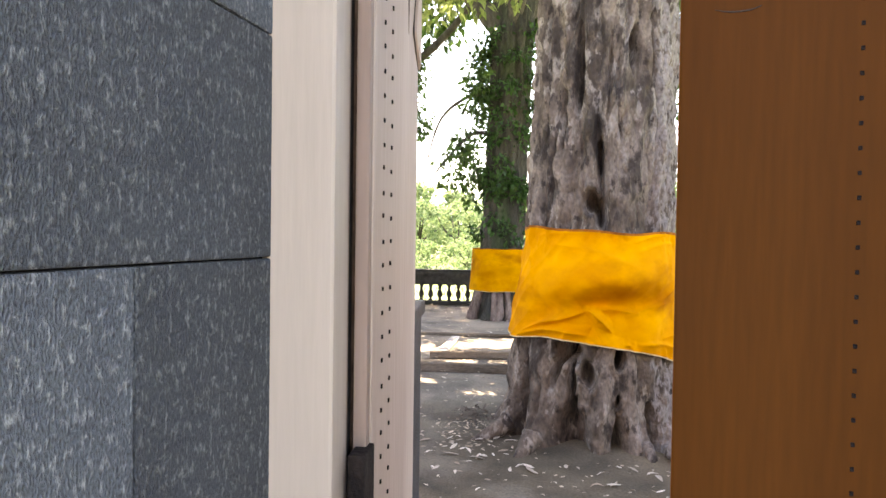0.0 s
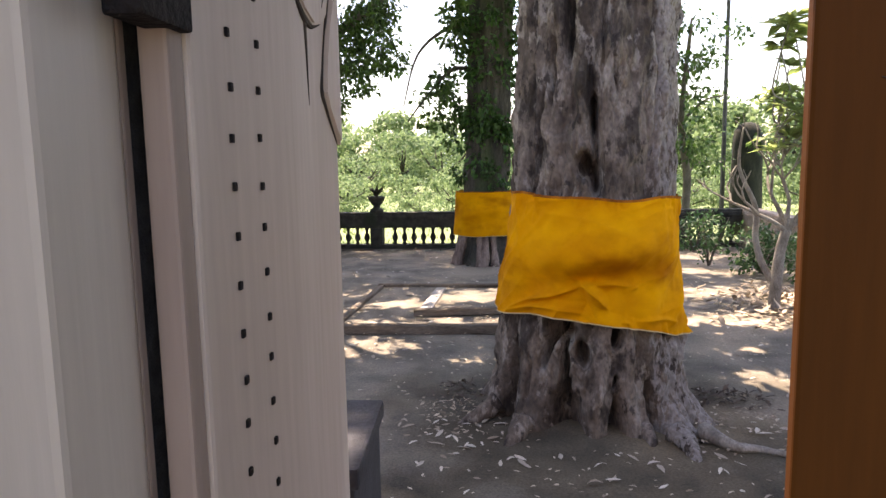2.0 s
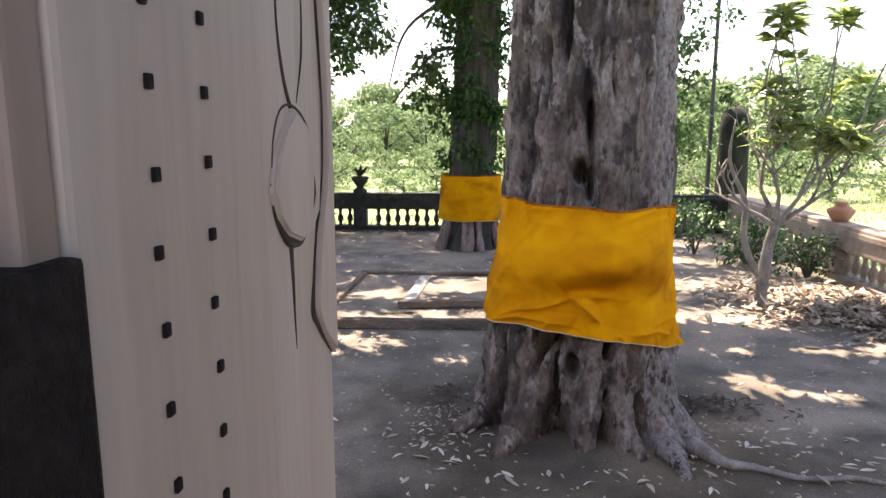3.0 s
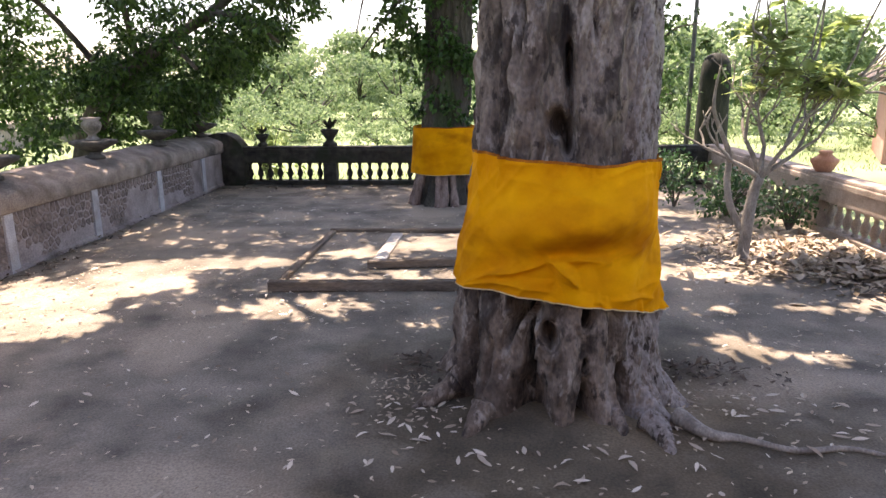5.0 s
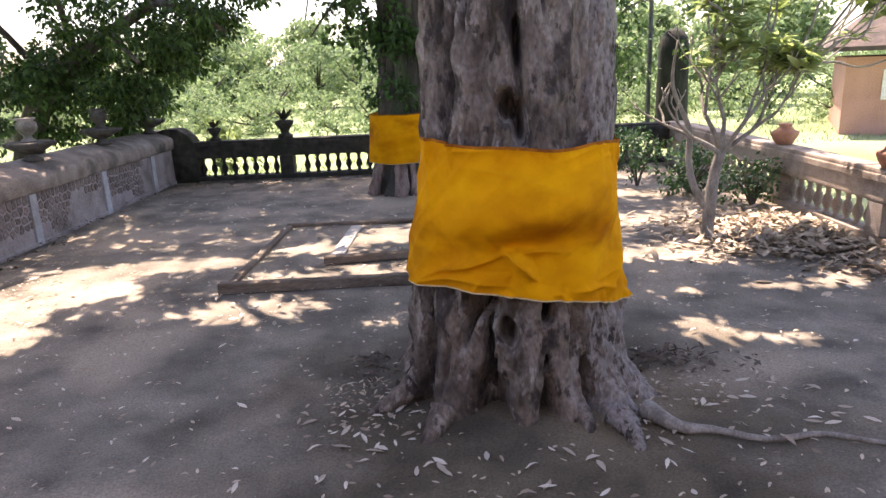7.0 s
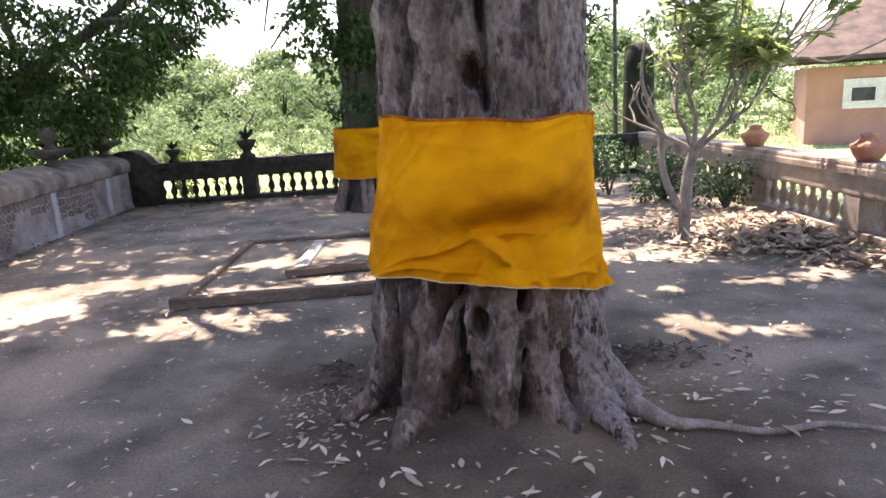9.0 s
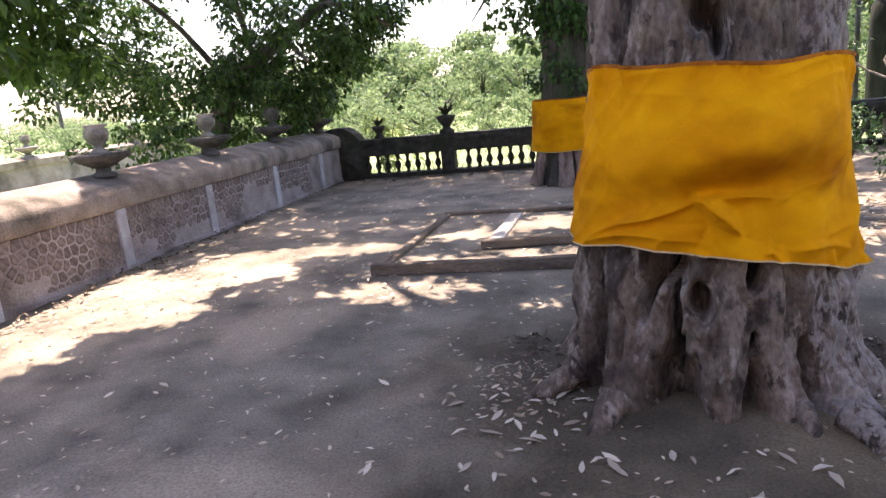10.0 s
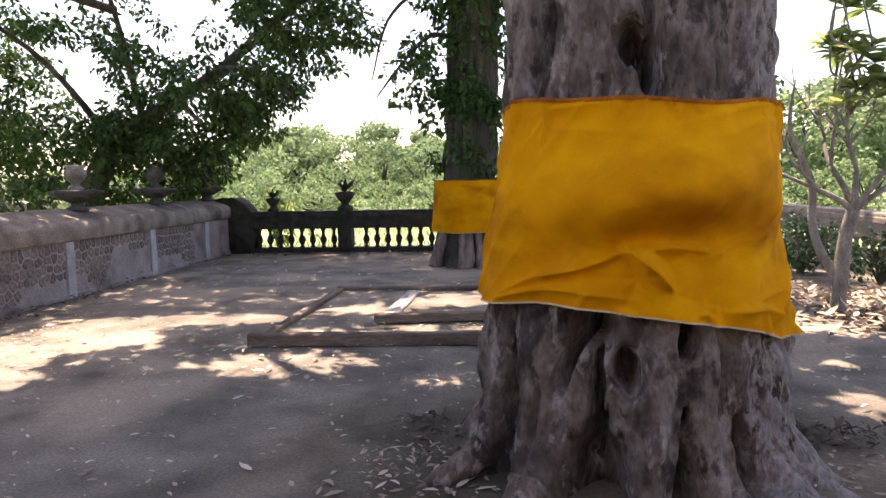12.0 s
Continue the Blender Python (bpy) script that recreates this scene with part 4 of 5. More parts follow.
for k in range(150):
    x, y, h = rng.uniform(-3.2, 5.5), rng.uniform(1.6, 7.0), rng.uniform(7.4, 8.6)
    shade["near"].append((x + SUN_DIR.x * h / SUN_DIR.z, y + SUN_DIR.y * h / SUN_DIR.z, h, rng.uniform(0.8, 1.1)))


def crown(parent, origin, clumps, per, length, width, mat, seed, keep=None, label="", name="crown"):
    me = leaf_cloud(name, clumps, per, length, width, mat, seed, keep=keep)
    ob = grown(name, me, parent, label)
    ob.matrix_parent_inverse = Matrix.Translation(-Vector(origin))
    return ob


def limb(parent, origin, points, radii, seed, mat=None):
    ob = part("limb", tube(points, radii, 9, None, 0.08, seed), mat or M_LIMB, parent, "", True)
    ob.matrix_parent_inverse = Matrix.Translation(-Vector(origin))
    return ob


crown(tree, TREE, shade["near"], 250, 0.33, 0.25, M_LEAF, 1, in_shade, "spreading crown with gaps")
for k, (dx, dy, h) in enumerate([(-3.5, 0.5, 7.0), (-2.5, 4.0, 7.4), (2.5, 3.5, 7.2), (3.8, 0.0, 7.0), (1.5, -3.5, 7.1), (-2.0, -2.5, 7.0)]):
    limb(tree, TREE, [(1.42, 5.95, 5.4), (1.4 + dx * 0.4, 5.95 + dy * 0.4, 6.4), (1.4 + dx, 5.95 + dy, h), (1.4 + dx * 1.6, 5.95 + dy * 1.6, h + 0.5)], [0.3, 0.2, 0.1, 0.03], k)
crown(far_tree, FAR, shade["far"], 250, 0.33, 0.25, M_LEAF, 2, in_shade, "spreading crown with gaps")
for k, (dx, dy, h) in enumerate([(-3.0, 1.5, 8.2), (3.0, 1.2, 8.3), (0.5, 3.5, 8.4), (1.0, -2.0, 8.3)]):
    limb(far_tree, FAR, [(0.7, 14.45, 6.0), (0.7 + dx * 0.4, 14.45 + dy * 0.4, 7.4), (0.7 + dx, 14.45 + dy, h), (0.7 + dx * 1.7, 14.45 + dy * 1.7, h + 0.5)], [0.26, 0.17, 0.09, 0.03], 20 + k)
# vines and hanging leaves round the far trunk
vines, rng2 = [], random.Random(21)
for k in range(95):
    a, z = rng2.uniform(2.4, 6.6), rng2.uniform(1.6, 6.2)
    if z < 2.3 and rng2.random() < 0.5:
        continue
    vines.append((FAR.x + 0.03 * z + math.cos(a) * 0.5, FAR.y + math.sin(a) * 0.5, z, rng2.uniform(0.16, 0.34)))
crown(far_tree, FAR, vines, 620, 0.13, 0.3, M_LEAF_VINE, 3, None, "climbing vine leaves", "vine")
hang = []
for k in range(26):
    u = rng2.random()
    hang.append((FAR.x - 0.35 - 0.8 * u * rng2.uniform(0.3, 1), FAR.y + rng2.uniform(-0.9, 0.6), 5.6 - 2.6 * u + rng2.uniform(-0.3, 0.5), rng2.uniform(0.2, 0.38)))
for k in range(16):
    hang.append((rng2.uniform(-0.75, 0.05), FAR.y + rng2.uniform(-0.6, 0.6), rng2.uniform(2.5, 4.1), rng2.uniform(0.14, 0.28)))
for k in range(60):
    hang.append((FAR.x + rng2.uniform(0.9, 3.2), FAR.y + rng2.uniform(0, 2.0), rng2.uniform(2.2, 6.0), rng2.uniform(0.2, 0.4)))
crown(far_tree, FAR, hang, 420, 0.15, 0.27, M_LEAF, 4, None, "hanging leaf sprays", "leaf_spray")
for k, pts in enumerate([[(0.5, 14.4, 4.8), (-0.1, 14.2, 4.7), (-0.7, 14.2, 4.2), (-1.0, 14.2, 3.2)], [(0.5, 14.4, 3.9), (0.0, 14.1, 3.9), (-0.5, 14.0, 3.4), (-0.9, 14.0, 2.9)], [(0.9, 14.7, 4.0), (1.8, 15.0, 4.6), (2.8, 15.3, 4.6), (3.4, 15.4, 5.2)]]):
    limb(far_tree, FAR, pts, [0.06, 0.04, 0.025, 0.012], 40 + k, M_BARK_DARK)

spray = [(rng2.uniform(-1.2, 0.7), rng2.uniform(9.3, 10.6), rng2.uniform(4.9, 6.4), rng2.uniform(0.2, 0.35)) for k in range(34)]
crown(tree, TREE, spray, 300, 0.17, 0.22, M_LEAF_YELLOW, 41, None, "young yellow-green leaves", "leaf_spray")
limb(tree, TREE, [(1.1, 6.4, 5.9), (0.4, 8.0, 6.6), (-0.1, 9.6, 6.0), (-0.4, 10.2, 5.2)], [0.1, 0.07, 0.04, 0.015], 77)

# ---- the tree beyond the left wall that leans over it ----
LEFT = Vector((-7.2, 16.0, 0))
left_tree = thing("overhanging_tree", "broad dark green tree leaning over the low wall", "tree", Matrix.Translation(LEFT))
limb(left_tree, LEFT, [(-7.2, 16.0, -0.05), (-7.0, 16.0, 1.2), (-6.4, 16.0, 2.3), (-5.3, 16.0, 3.1), (-4.2, 16.0, 3.75), (-2.7, 15.9, 4.9), (-1.0, 15.6, 6.1), (0.0, 15.5, 7.2)], [0.36, 0.28, 0.2, 0.13, 0.105, 0.1, 0.09, 0.06], 60).name = "trunk"
LEFT_LIMBS = [[(-6.4, 16.0, 2.3), (-7.2, 15.2, 3.8), (-8.3, 14.3, 4.8), (-9.2, 13.2, 5.2)], [(-5.8, 16.0, 2.8), (-5.6, 15.0, 4.0), (-5.3, 13.8, 4.8), (-5.0, 12.4, 5.3)], [(-4.2, 16.0, 3.75), (-3.4, 15.4, 3.6), (-2.6, 15.0, 3.1)], [(-5.0, 16, 3.2), (-4.7, 15.3, 3.0), (-4.2, 14.8, 2.6)], [(-5.4, 14.3, 4.5), (-6.3, 12.6, 4.6), (-7.4, 11.2, 4.4), (-8.0, 9.8, 3.7)], [(-5.0, 12.4, 5.3), (-6.2, 11.5, 5.0), (-7.0, 10.6, 4.4), (-7.4, 9.9, 3.5)]]
for k, p in enumerate(LEFT_LIMBS):
    limb(left_tree, LEFT, p, [0.08, 0.055, 0.035, 0.015][:len(p)], 61 + k)
lc, rng3 = [], random.Random(31)
for k in range(900):
    x = rng3.uniform(-10.5, -1.3)
    low = 2.0 + max(0, (x + 5.0) * 0.6) + (0.5 if x < -8 else 0)
    z = low + abs(rng3.gauss(0, 1)) * 1.7
    if z > 6.8 or noise.noise((x * 0.75, z * 1.0, 3.0)) < ((-0.24 if z < 3.4 else -0.08) if x < -4 else -0.16) or noise.noise((x * 2.1, z * 2.3, 8.0)) < -0.3:
        continue
    lc.append((x, rng3.uniform(14.2, 17.4), z, rng3.uniform(0.16, 0.42)))
for k in range(55):
    lc.append((rng3.uniform(-9.2, -6.3), rng3.uniform(13.0, 17), rng3.uniform(0.9, 2.7), rng3.uniform(0.25, 0.45)))
for k in range(200):
    x = rng3.uniform(-7.0, -3.4)
    low = 1.25 + max(0, (x + 5.2) * 0.75) + 0.35 * noise.noise((x * 1.4, 2.0, 6.0))
    lc.append((x, rng3.uniform(15.2, 17.9), low + 1.7 * rng3.random() ** 1.3, rng3.uniform(0.16, 0.34)))
crown(left_tree, LEFT, lc, 520, 0.145, 0.26, M_LEAF, 32, None, "dense drooping leaves")
near_c = []
for k in range(300):
    u = rng3.random()
    near_c.append((-6.9 - 2.4 * rng3.random(), 9.6 + 3.2 * u, 2.85 + 2.6 * rng3.random() ** 1.2 + 0.3 * noise.noise((u * 5, 1, 1)), rng3.uniform(0.25, 0.5)))
crown(left_tree, LEFT, near_c, 210, 0.30, 0.16, M_LEAF_NEAR, 33, None, "long mango-like leaves", "near_spray")
crown(left_tree, LEFT, shade["left"], 250, 0.33, 0.25, M_LEAF, 34, in_shade, "high crown", "upper_crown")


# ---- the frangipani, shrubs and litter on the right side ----
FR = Vector((4.46, 9.64, 0))


def frangipani():
    ob = thing("frangipani_tree", "small pale-barked frangipani with forked bare branches and leaf tufts", "tree", Matrix.Translation(FR))
    rnd = random.Random(8)
    part("trunk", tube([(0, 0, -0.05), (0.02, 0, 0.4), (0.06, 0.02, 0.8), (0.12, 0.0, 1.1)], [0.085, 0.075, 0.07, 0.065], 10, None, 0.06, 1), M_BARK_PALE, ob, "pale smooth trunk", True)
    tips = []

    def fork(p, d, length, r, depth):
        q = p + d * length
        mid = (p + q) / 2 + Vector((rnd.uniform(-1, 1), rnd.uniform(-1, 1), 0)) * length * 0.07
        part("branch", tube([p, mid, q], [r, r * 0.85, r * 0.7], 7, None, 0.05, rnd.random()), M_BARK_PALE, ob, "", True)
        if depth == 0:
            tips.append(q)
            return
        for k in range(2):
            side = Vector((rnd.uniform(-1, 1), rnd.uniform(-1, 1), rnd.uniform(-0.1, 0.6)))
            fork(q, (d * 0.75 + side * 0.75 + Vector((0, 0, 0.25))).normalized(), length * rnd.uniform(0.62, 0.85), r * 0.68, depth - 1)

    base = Vector((0.12, 0, 1.08))
    for d in ((-0.85, -0.1, 0.5), (-0.2, 0.5, 0.9), (0.75, -0.2, 0.65), (0.35, -0.5, 0.9), (0.1, 0.1, 1.0)):
        fork(base, Vector(d).normalized(), rnd.uniform(0.42, 0.6), 0.036, 4)
    rng = np.random.default_rng(5)
    P, A, N = [], [], []
    forks = list(tips)
    for k in range(24):
        q = Vector((rnd.uniform(0.0, 3.2), rnd.uniform(-0.4, 0.9), rnd.uniform(2.4, 4.2)))
        root = min(forks, key=lambda v: (v - q * 0.6).length)
        bend = root.lerp(q, 0.5) + Vector((rnd.uniform(-0.25, 0.25), rnd.uniform(-0.2, 0.2), rnd.uniform(-0.3, 0.0)))
        part("branch", tube([root, root.lerp(bend, 0.5) + Vector((0.06, 0, 0.08)), bend, q], [0.018, 0.016, 0.013, 0.009], 7, None, 0.05, k), M_BARK_PALE, ob, "", True)
        tips += [q, q + Vector((rnd.uniform(-0.3, 0.3), rnd.uniform(-0.3, 0.3), rnd.uniform(-0.1, 0.3)))]
    for q in tips:
        full = 20 if q in tips[-48:] else 8 if q.x > 0.6 and q.z > 2.0 else (4 if q.x > -0.2 and rng.random() < 0.35 else 0)
        for k in range(full):
            a = rng.uniform(0, 6.28)
            P.append(q)
            A.append((math.cos(a), math.sin(a), rng.uniform(-0.3, 0.7)))
            N.append((0.2, 0, 1))
    grown("foliage", leaves("foliage", P, N, A, rng.uniform(0.2, 0.38, len(P)), 0.19, M_LEAF_YELLOW), ob, "yellow-green long leaves")
    # a second thin stem behind
    part("side_stem", tube([(0.02, 0.02, 0.35), (-0.13, 0.12, 0.62), (-0.2, 0.2, 0.95), (-0.2, 0.25, 1.4), (-0.42, 0.3, 1.95), (-0.38, 0.3, 2.5)], [0.055, 0.05, 0.045, 0.038, 0.025, 0.01], 8, None, 0.05, 3), M_BARK_PALE, ob, "", True)
    return ob


frangipani()


def shrub(at, spread, height, seed, mat, n=26, per=520, leaf=0.1):
    rnd = random.Random(seed)
    ob = thing("shrub", "leafy dark green shrub growing by the balustrade", "shrub", Matrix.Translation(at), group="shrubs by the balustrade")
    for k in range(9):
        a = rnd.uniform(0, 6.28)
        part("stem", tube([(0, 0, -0.03), (math.cos(a) * spread * 0.3, math.sin(a) * spread * 0.3, height * 0.4), (math.cos(a) * spread * 0.75, math.sin(a) * spread * 0.75, height * rnd.uniform(0.6, 0.95))], [0.02, 0.014, 0.006], 5), M_LIMB, ob)
    cl = [(rnd.gauss(0, 0.45) * spread, rnd.gauss(0, 0.4) * spread, rnd.uniform(0.15, 0.95) * height, rnd.uniform(0.14, 0.26)) for k in range(n)]
    grown("foliage", leaf_cloud("foliage", cl, per, leaf, 0.28, mat, seed, 0.2), ob)
    return ob


shrub((5.55, 12.6, 0), 0.75, 0.85, 1, M_SHRUB, 40)
shrub((6.0, 11.4, 0), 0.55, 0.75, 2, M_SHRUB, 26)
shrub((4.95, 13.6, 0), 0.5, 1.05, 3, M_SHRUB, 24)
shrub((5.3, 15.6, 0), 0.5, 0.8, 5, M_SHRUB, 18)
shrub((-3.6, 17.5, 0), 0.45, 1.5, 6, M_LEAF_YELLOW, 20, 300, 0.2)


def dry_leaves(name, P, N, A, lengths, widths, mat, rng):
    """Fallen leaves: lance-shaped blades of eight faces, each curled and cupped in its own way."""
    L, W = lengths[:, None], (lengths * widths)[:, None]
    A = A / np.linalg.norm(A, axis=1, keepdims=True)
    S = np.cross(A, N)
    S /= np.linalg.norm(S, axis=1, keepdims=True)
    N = np.cross(S, A)
    curl, cup = rng.normal(0, 0.10, (len(P), 1)), rng.uniform(-0.05, 0.45, (len(P), 1))
    V = [P]
    for u, w in ((0.25, 0.8), (0.55, 1.0), (0.82, 0.55)):
        mid = P + A * L * u + N * L * (curl * 4 * u * (1 - u)).clip(-0.02, 1)
        V += [mid + S * W * w + N * W * w * cup, mid, mid - S * W * w * rng.uniform(0.8, 1.1, (len(P), 1)) + N * W * w * cup]
    V.append(P + A * L + N * L * abs(curl) * 0.5)
    base = np.arange(len(P))[:, None] * 11
    faces = ((0, 1, 2), (0, 2, 3), (1, 4, 5), (1, 5, 2), (2, 5, 6), (2, 6, 3), (4, 7, 8), (4, 8, 5), (5, 8, 9), (5, 9, 6), (7, 10, 8), (8, 10, 9))
    me = bpy.data.meshes.new(name)
    me.from_pydata(np.stack(V, 1).reshape(-1, 3).tolist(), [], np.concatenate([base + f for f in faces], 1).reshape(-1, 3).tolist())
    me.materials.append(mat)
    return me


def scattered(name, label, mat, rows, seed, length, width, lift=0.0):
    """Leaves lying about: rows of (x, y, spread x, spread y, number, heap height)."""
    rng = np.random.default_rng(seed)
    P, A, N = [], [], []
    for x, y, sx, sy, k, heap in rows:
        q = rng.normal(size=(k, 2)) * (sx, sy) if heap else rng.uniform(-1, 1, (k, 2)) * (sx, sy)
        q = q + (x, y)
        ok = (q[:, 1] > 2.75) & (q[:, 1] < 16.6) & (q[:, 0] > -4.9) & ((q[:, 0] - TREE.x) ** 2 + (q[:, 1] - TREE.y) ** 2 > 0.72) & (q[:, 0] < 5.5 + 0.06 * q[:, 1])
        q = q[ok]
        z = 0.022 + heap * np.exp(-((q[:, 0] - x) / sx) ** 2 / 2 - ((q[:, 1] - y) / sy) ** 2 / 2) * rng.uniform(0.2, 1, len(q)) + 0.05 * np.exp(-((q[:, 0] - 1.3) ** 2 + (q[:, 1] - 5.95) ** 2) / 1.1)
        P.append(np.column_stack([q, z]))
        a = rng.uniform(0, 6.28, len(q))
        A.append(np.column_stack([np.cos(a), np.sin(a), rng.normal(0, 0.10 + (0.25 if heap else 0), len(q))]))
        N.append(np.column_stack([rng.normal(0, 0.22, len(q)), rng.normal(0, 0.22, len(q)), np.ones(len(q))]))
    P, A, N = np.concatenate(P), np.concatenate(A), np.concatenate(N)
    ob = new(name, dry_leaves(name, P, N, A, rng.uniform(0.35, 1.25, len(P)) * length, width * rng.uniform(0.7, 1.25, len(P)), mat, rng))
    return tagged(ob, label, "leaves", kind="stuff")


scattered("leaf_litter", "heap of dry brown leaves swept under the balustrade", M_LITTER, [(5.5, 9.7, 0.55, 0.6, 1500, 0.16), (5.1, 9.2, 0.7, 0.35, 500, 0.08), (5.7, 8.6, 0.5, 0.5, 700, 0.14), (4.9, 10.3, 0.6, 0.5, 250, 0.04)], 3, 0.17, 0.2)
scattered("fallen_leaves", "pale fallen leaves strewn over the earth", M_FALLEN, [(0.8, 6.0, 5.5, 3.4, 270, 0), (0.5, 12.0, 5.2, 4.8, 470, 0), (1.3, 4.75, 1.4, 0.35, 40, 0), (0.2, 5.5, 0.5, 0.4, 30, 0), (2.6, 5.2, 0.8, 0.5, 45, 0)], 4, 0.104, 0.16)
scattered("leaf_crumbs", "small brown leaf fragments and twigs on the earth", M_LITTER, [(0.5, 6.0, 5.6, 3.6, 2700, 0), (0.5, 12.0, 5.6, 4.8, 2500, 0), (0.35, 5.7, 0.5, 0.4, 150, 0), (2.2, 5.6, 0.5, 0.3, 150, 0), (-4.3, 10.5, 0.5, 6, 700, 0), (0.15, 5.85, 0.16, 0.14, 70, 0.03)], 5, 0.05, 0.2)


scattered("twig_litter", "dark rotting leaves and twigs gathered beside the roots", M_ROTTEN, [(0.18, 6.36, 0.11, 0.08, 60, 0.05), (0.30, 6.05, 0.10, 0.10, 25, 0.03), (2.40, 6.08, 0.18, 0.09, 100, 0.05), (2.75, 6.0, 0.25, 0.12, 50, 0.02), (-4.75, 12.0, 0.14, 3.5, 500, 0.03), (-2.0, 16.3, 2.2, 0.12, 260, 0.03)], 12, 0.10, 0.16)


# ---- timbers lying on the earth ----
def timber(a, b, width, height, mat, seed, label):
    rnd = random.Random(seed)
    a, b = Vector(a), Vector(b)
    length = (b - a).length
    bm = bmesh.new()
    n, rings = 14, []
    for i in range(n + 1):
        x = length * i / n
        dw, dz = rnd.uniform(-0.006, 0.006), rnd.uniform(-0.005, 0.005)
        c = 0.012
        sec = [(-width / 2 + c, 0), (width / 2 - c, 0), (width / 2, c), (width / 2, height - c), (width / 2 - c, height), (-width / 2 + c, height), (-width / 2, height - c), (-width / 2, c)]
        rings.append([bm.verts.new((x, y + dw, z + (dz if z > height / 2 else 0))) for y, z in sec])
    for p, q in zip(rings, rings[1:]):
        for i in range(8):
            bm.faces.new((p[i], p[(i + 1) % 8], q[(i + 1) % 8], q[i]))
    bm.faces.new(rings[0])
    bm.faces.new(rings[-1][::-1])
    d = b - a
    return solid("timber", bm, mat, label, "timber", pose(a.x, a.y, 0.0, 0, 0, math.degrees(math.atan2(d.y, d.x))), group="timbers laid out as a frame")


timber((-1.52, 8.50), (2.4, 8.40), 0.12, 0.12, M_TIMBER, 1, "long weathered grey beam lying on the earth")
timber((-1.46, 8.65), (-1.20, 11.52), 0.09, 0.06, M_TIMBER, 2, "weathered grey beam lying on the earth")
timber((-1.25, 11.62), (2.4, 11.48), 0.09, 0.06, M_TIMBER, 3, "weathered grey beam lying on the earth")
timber((-0.48, 9.45), (2.3, 9.62), 0.11, 0.10, M_TIMBER, 4, "weathered grey beam lying on the earth")
timber((-0.36, 9.62), (-0.18, 11.35), 0.17, 0.04, M_TIMBER_PALE, 5, "pale flat plank lying on the earth")

# ---- beyond the court ----
dark_post = thing("dead_trunk", "dark bare pollarded trunk standing beyond the balustrade", "tree trunk", Matrix.Translation((7.75, 19.0, 0)))
part("trunk", lathe([(0.46, -0.05), (0.42, 0.5), (0.39, 1.6), (0.38, 2.4), (0.35, 2.75), (0.22, 2.93), (0.08, 3.0)], 18, 0.02, 9), M_DEAD, dark_post, "", True)
pole = thing("utility_pole", "thin dark utility pole", "pole", Matrix.Translation((7.35, 19.6, 0)))
part("shaft", lathe([(0.07, -0.1), (0.06, 3), (0.05, 7.5)], 8), M_POLE, pole)
pole2 = thing("utility_pole", "thin dark utility pole far across the field", "pole", Matrix.Translation((-26.5, 36.0, 0)))
part("shaft", lathe([(0.12, -0.1), (0.1, 3), (0.09, 4.6)], 8), M_POLE, pole2)
part("crossarm", box(-0.6, 0.6, -0.06, 0.06, 4.2, 4.32, 0.01), M_POLE, pole2)


def background_tree(x, y, h, w, seed, mat):
    rnd = random.Random(seed)
    ob = thing("field_tree", "sunlit light green tree across the field" if h > 2.2 else "low sunlit green bush in the field", "tree", Matrix.Translation((x, y, 0)), group="trees across the field")
    part("trunk", tube([(0, 0, -0.1), (0.1, 0, h * 0.3), (rnd.uniform(-0.3, 0.3), 0, h * 0.7)], [0.03 * h, 0.022 * h, 0.01 * h], 7, None, 0.05, seed), M_BARK_DARK, ob, "", True)
    for k in range(4):
        a = rnd.uniform(0, 6.28)
        part("limb", tube([(0.1, 0, h * 0.3), (math.cos(a) * w * 0.25, math.sin(a) * w * 0.25, h * 0.5), (math.cos(a) * w * 0.4, math.sin(a) * w * 0.4, h * 0.72)], [0.025 * h, 0.016 * h, 0.006 * h], 6), M_BARK_DARK, ob)
    cl = []
    for k in range(70):
        a, u = rnd.uniform(0, 6.28), rnd.random() ** 0.6
        z = rnd.uniform(0.06, 1.0)
        r = w * 0.5 * u * math.sqrt(max(0.05, 1 - ((z - 0.55) / 0.5) ** 2))
        cl.append((math.cos(a) * r, math.sin(a) * r, z * h, rnd.uniform(0.09, 0.18) * h))
    grown("crown", leaf_cloud("crown", cl, max(95, 16 / (0.135 * h) ** 2), 0.055 * h + 0.06, 0.33, mat, seed, 0.2), ob)


rb = random.Random(77)
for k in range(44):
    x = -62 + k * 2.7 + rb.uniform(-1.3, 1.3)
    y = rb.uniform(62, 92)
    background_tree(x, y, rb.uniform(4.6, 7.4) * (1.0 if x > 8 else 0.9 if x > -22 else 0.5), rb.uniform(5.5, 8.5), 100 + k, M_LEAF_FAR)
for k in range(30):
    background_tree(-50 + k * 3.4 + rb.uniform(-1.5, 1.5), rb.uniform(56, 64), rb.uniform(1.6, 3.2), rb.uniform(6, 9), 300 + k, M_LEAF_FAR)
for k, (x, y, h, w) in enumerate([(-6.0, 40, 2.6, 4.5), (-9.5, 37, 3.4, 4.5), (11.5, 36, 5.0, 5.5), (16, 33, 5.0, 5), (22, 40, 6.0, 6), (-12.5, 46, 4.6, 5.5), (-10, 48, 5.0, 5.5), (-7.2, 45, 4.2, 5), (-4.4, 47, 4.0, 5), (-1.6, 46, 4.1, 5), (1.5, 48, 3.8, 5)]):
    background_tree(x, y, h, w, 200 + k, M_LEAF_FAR)
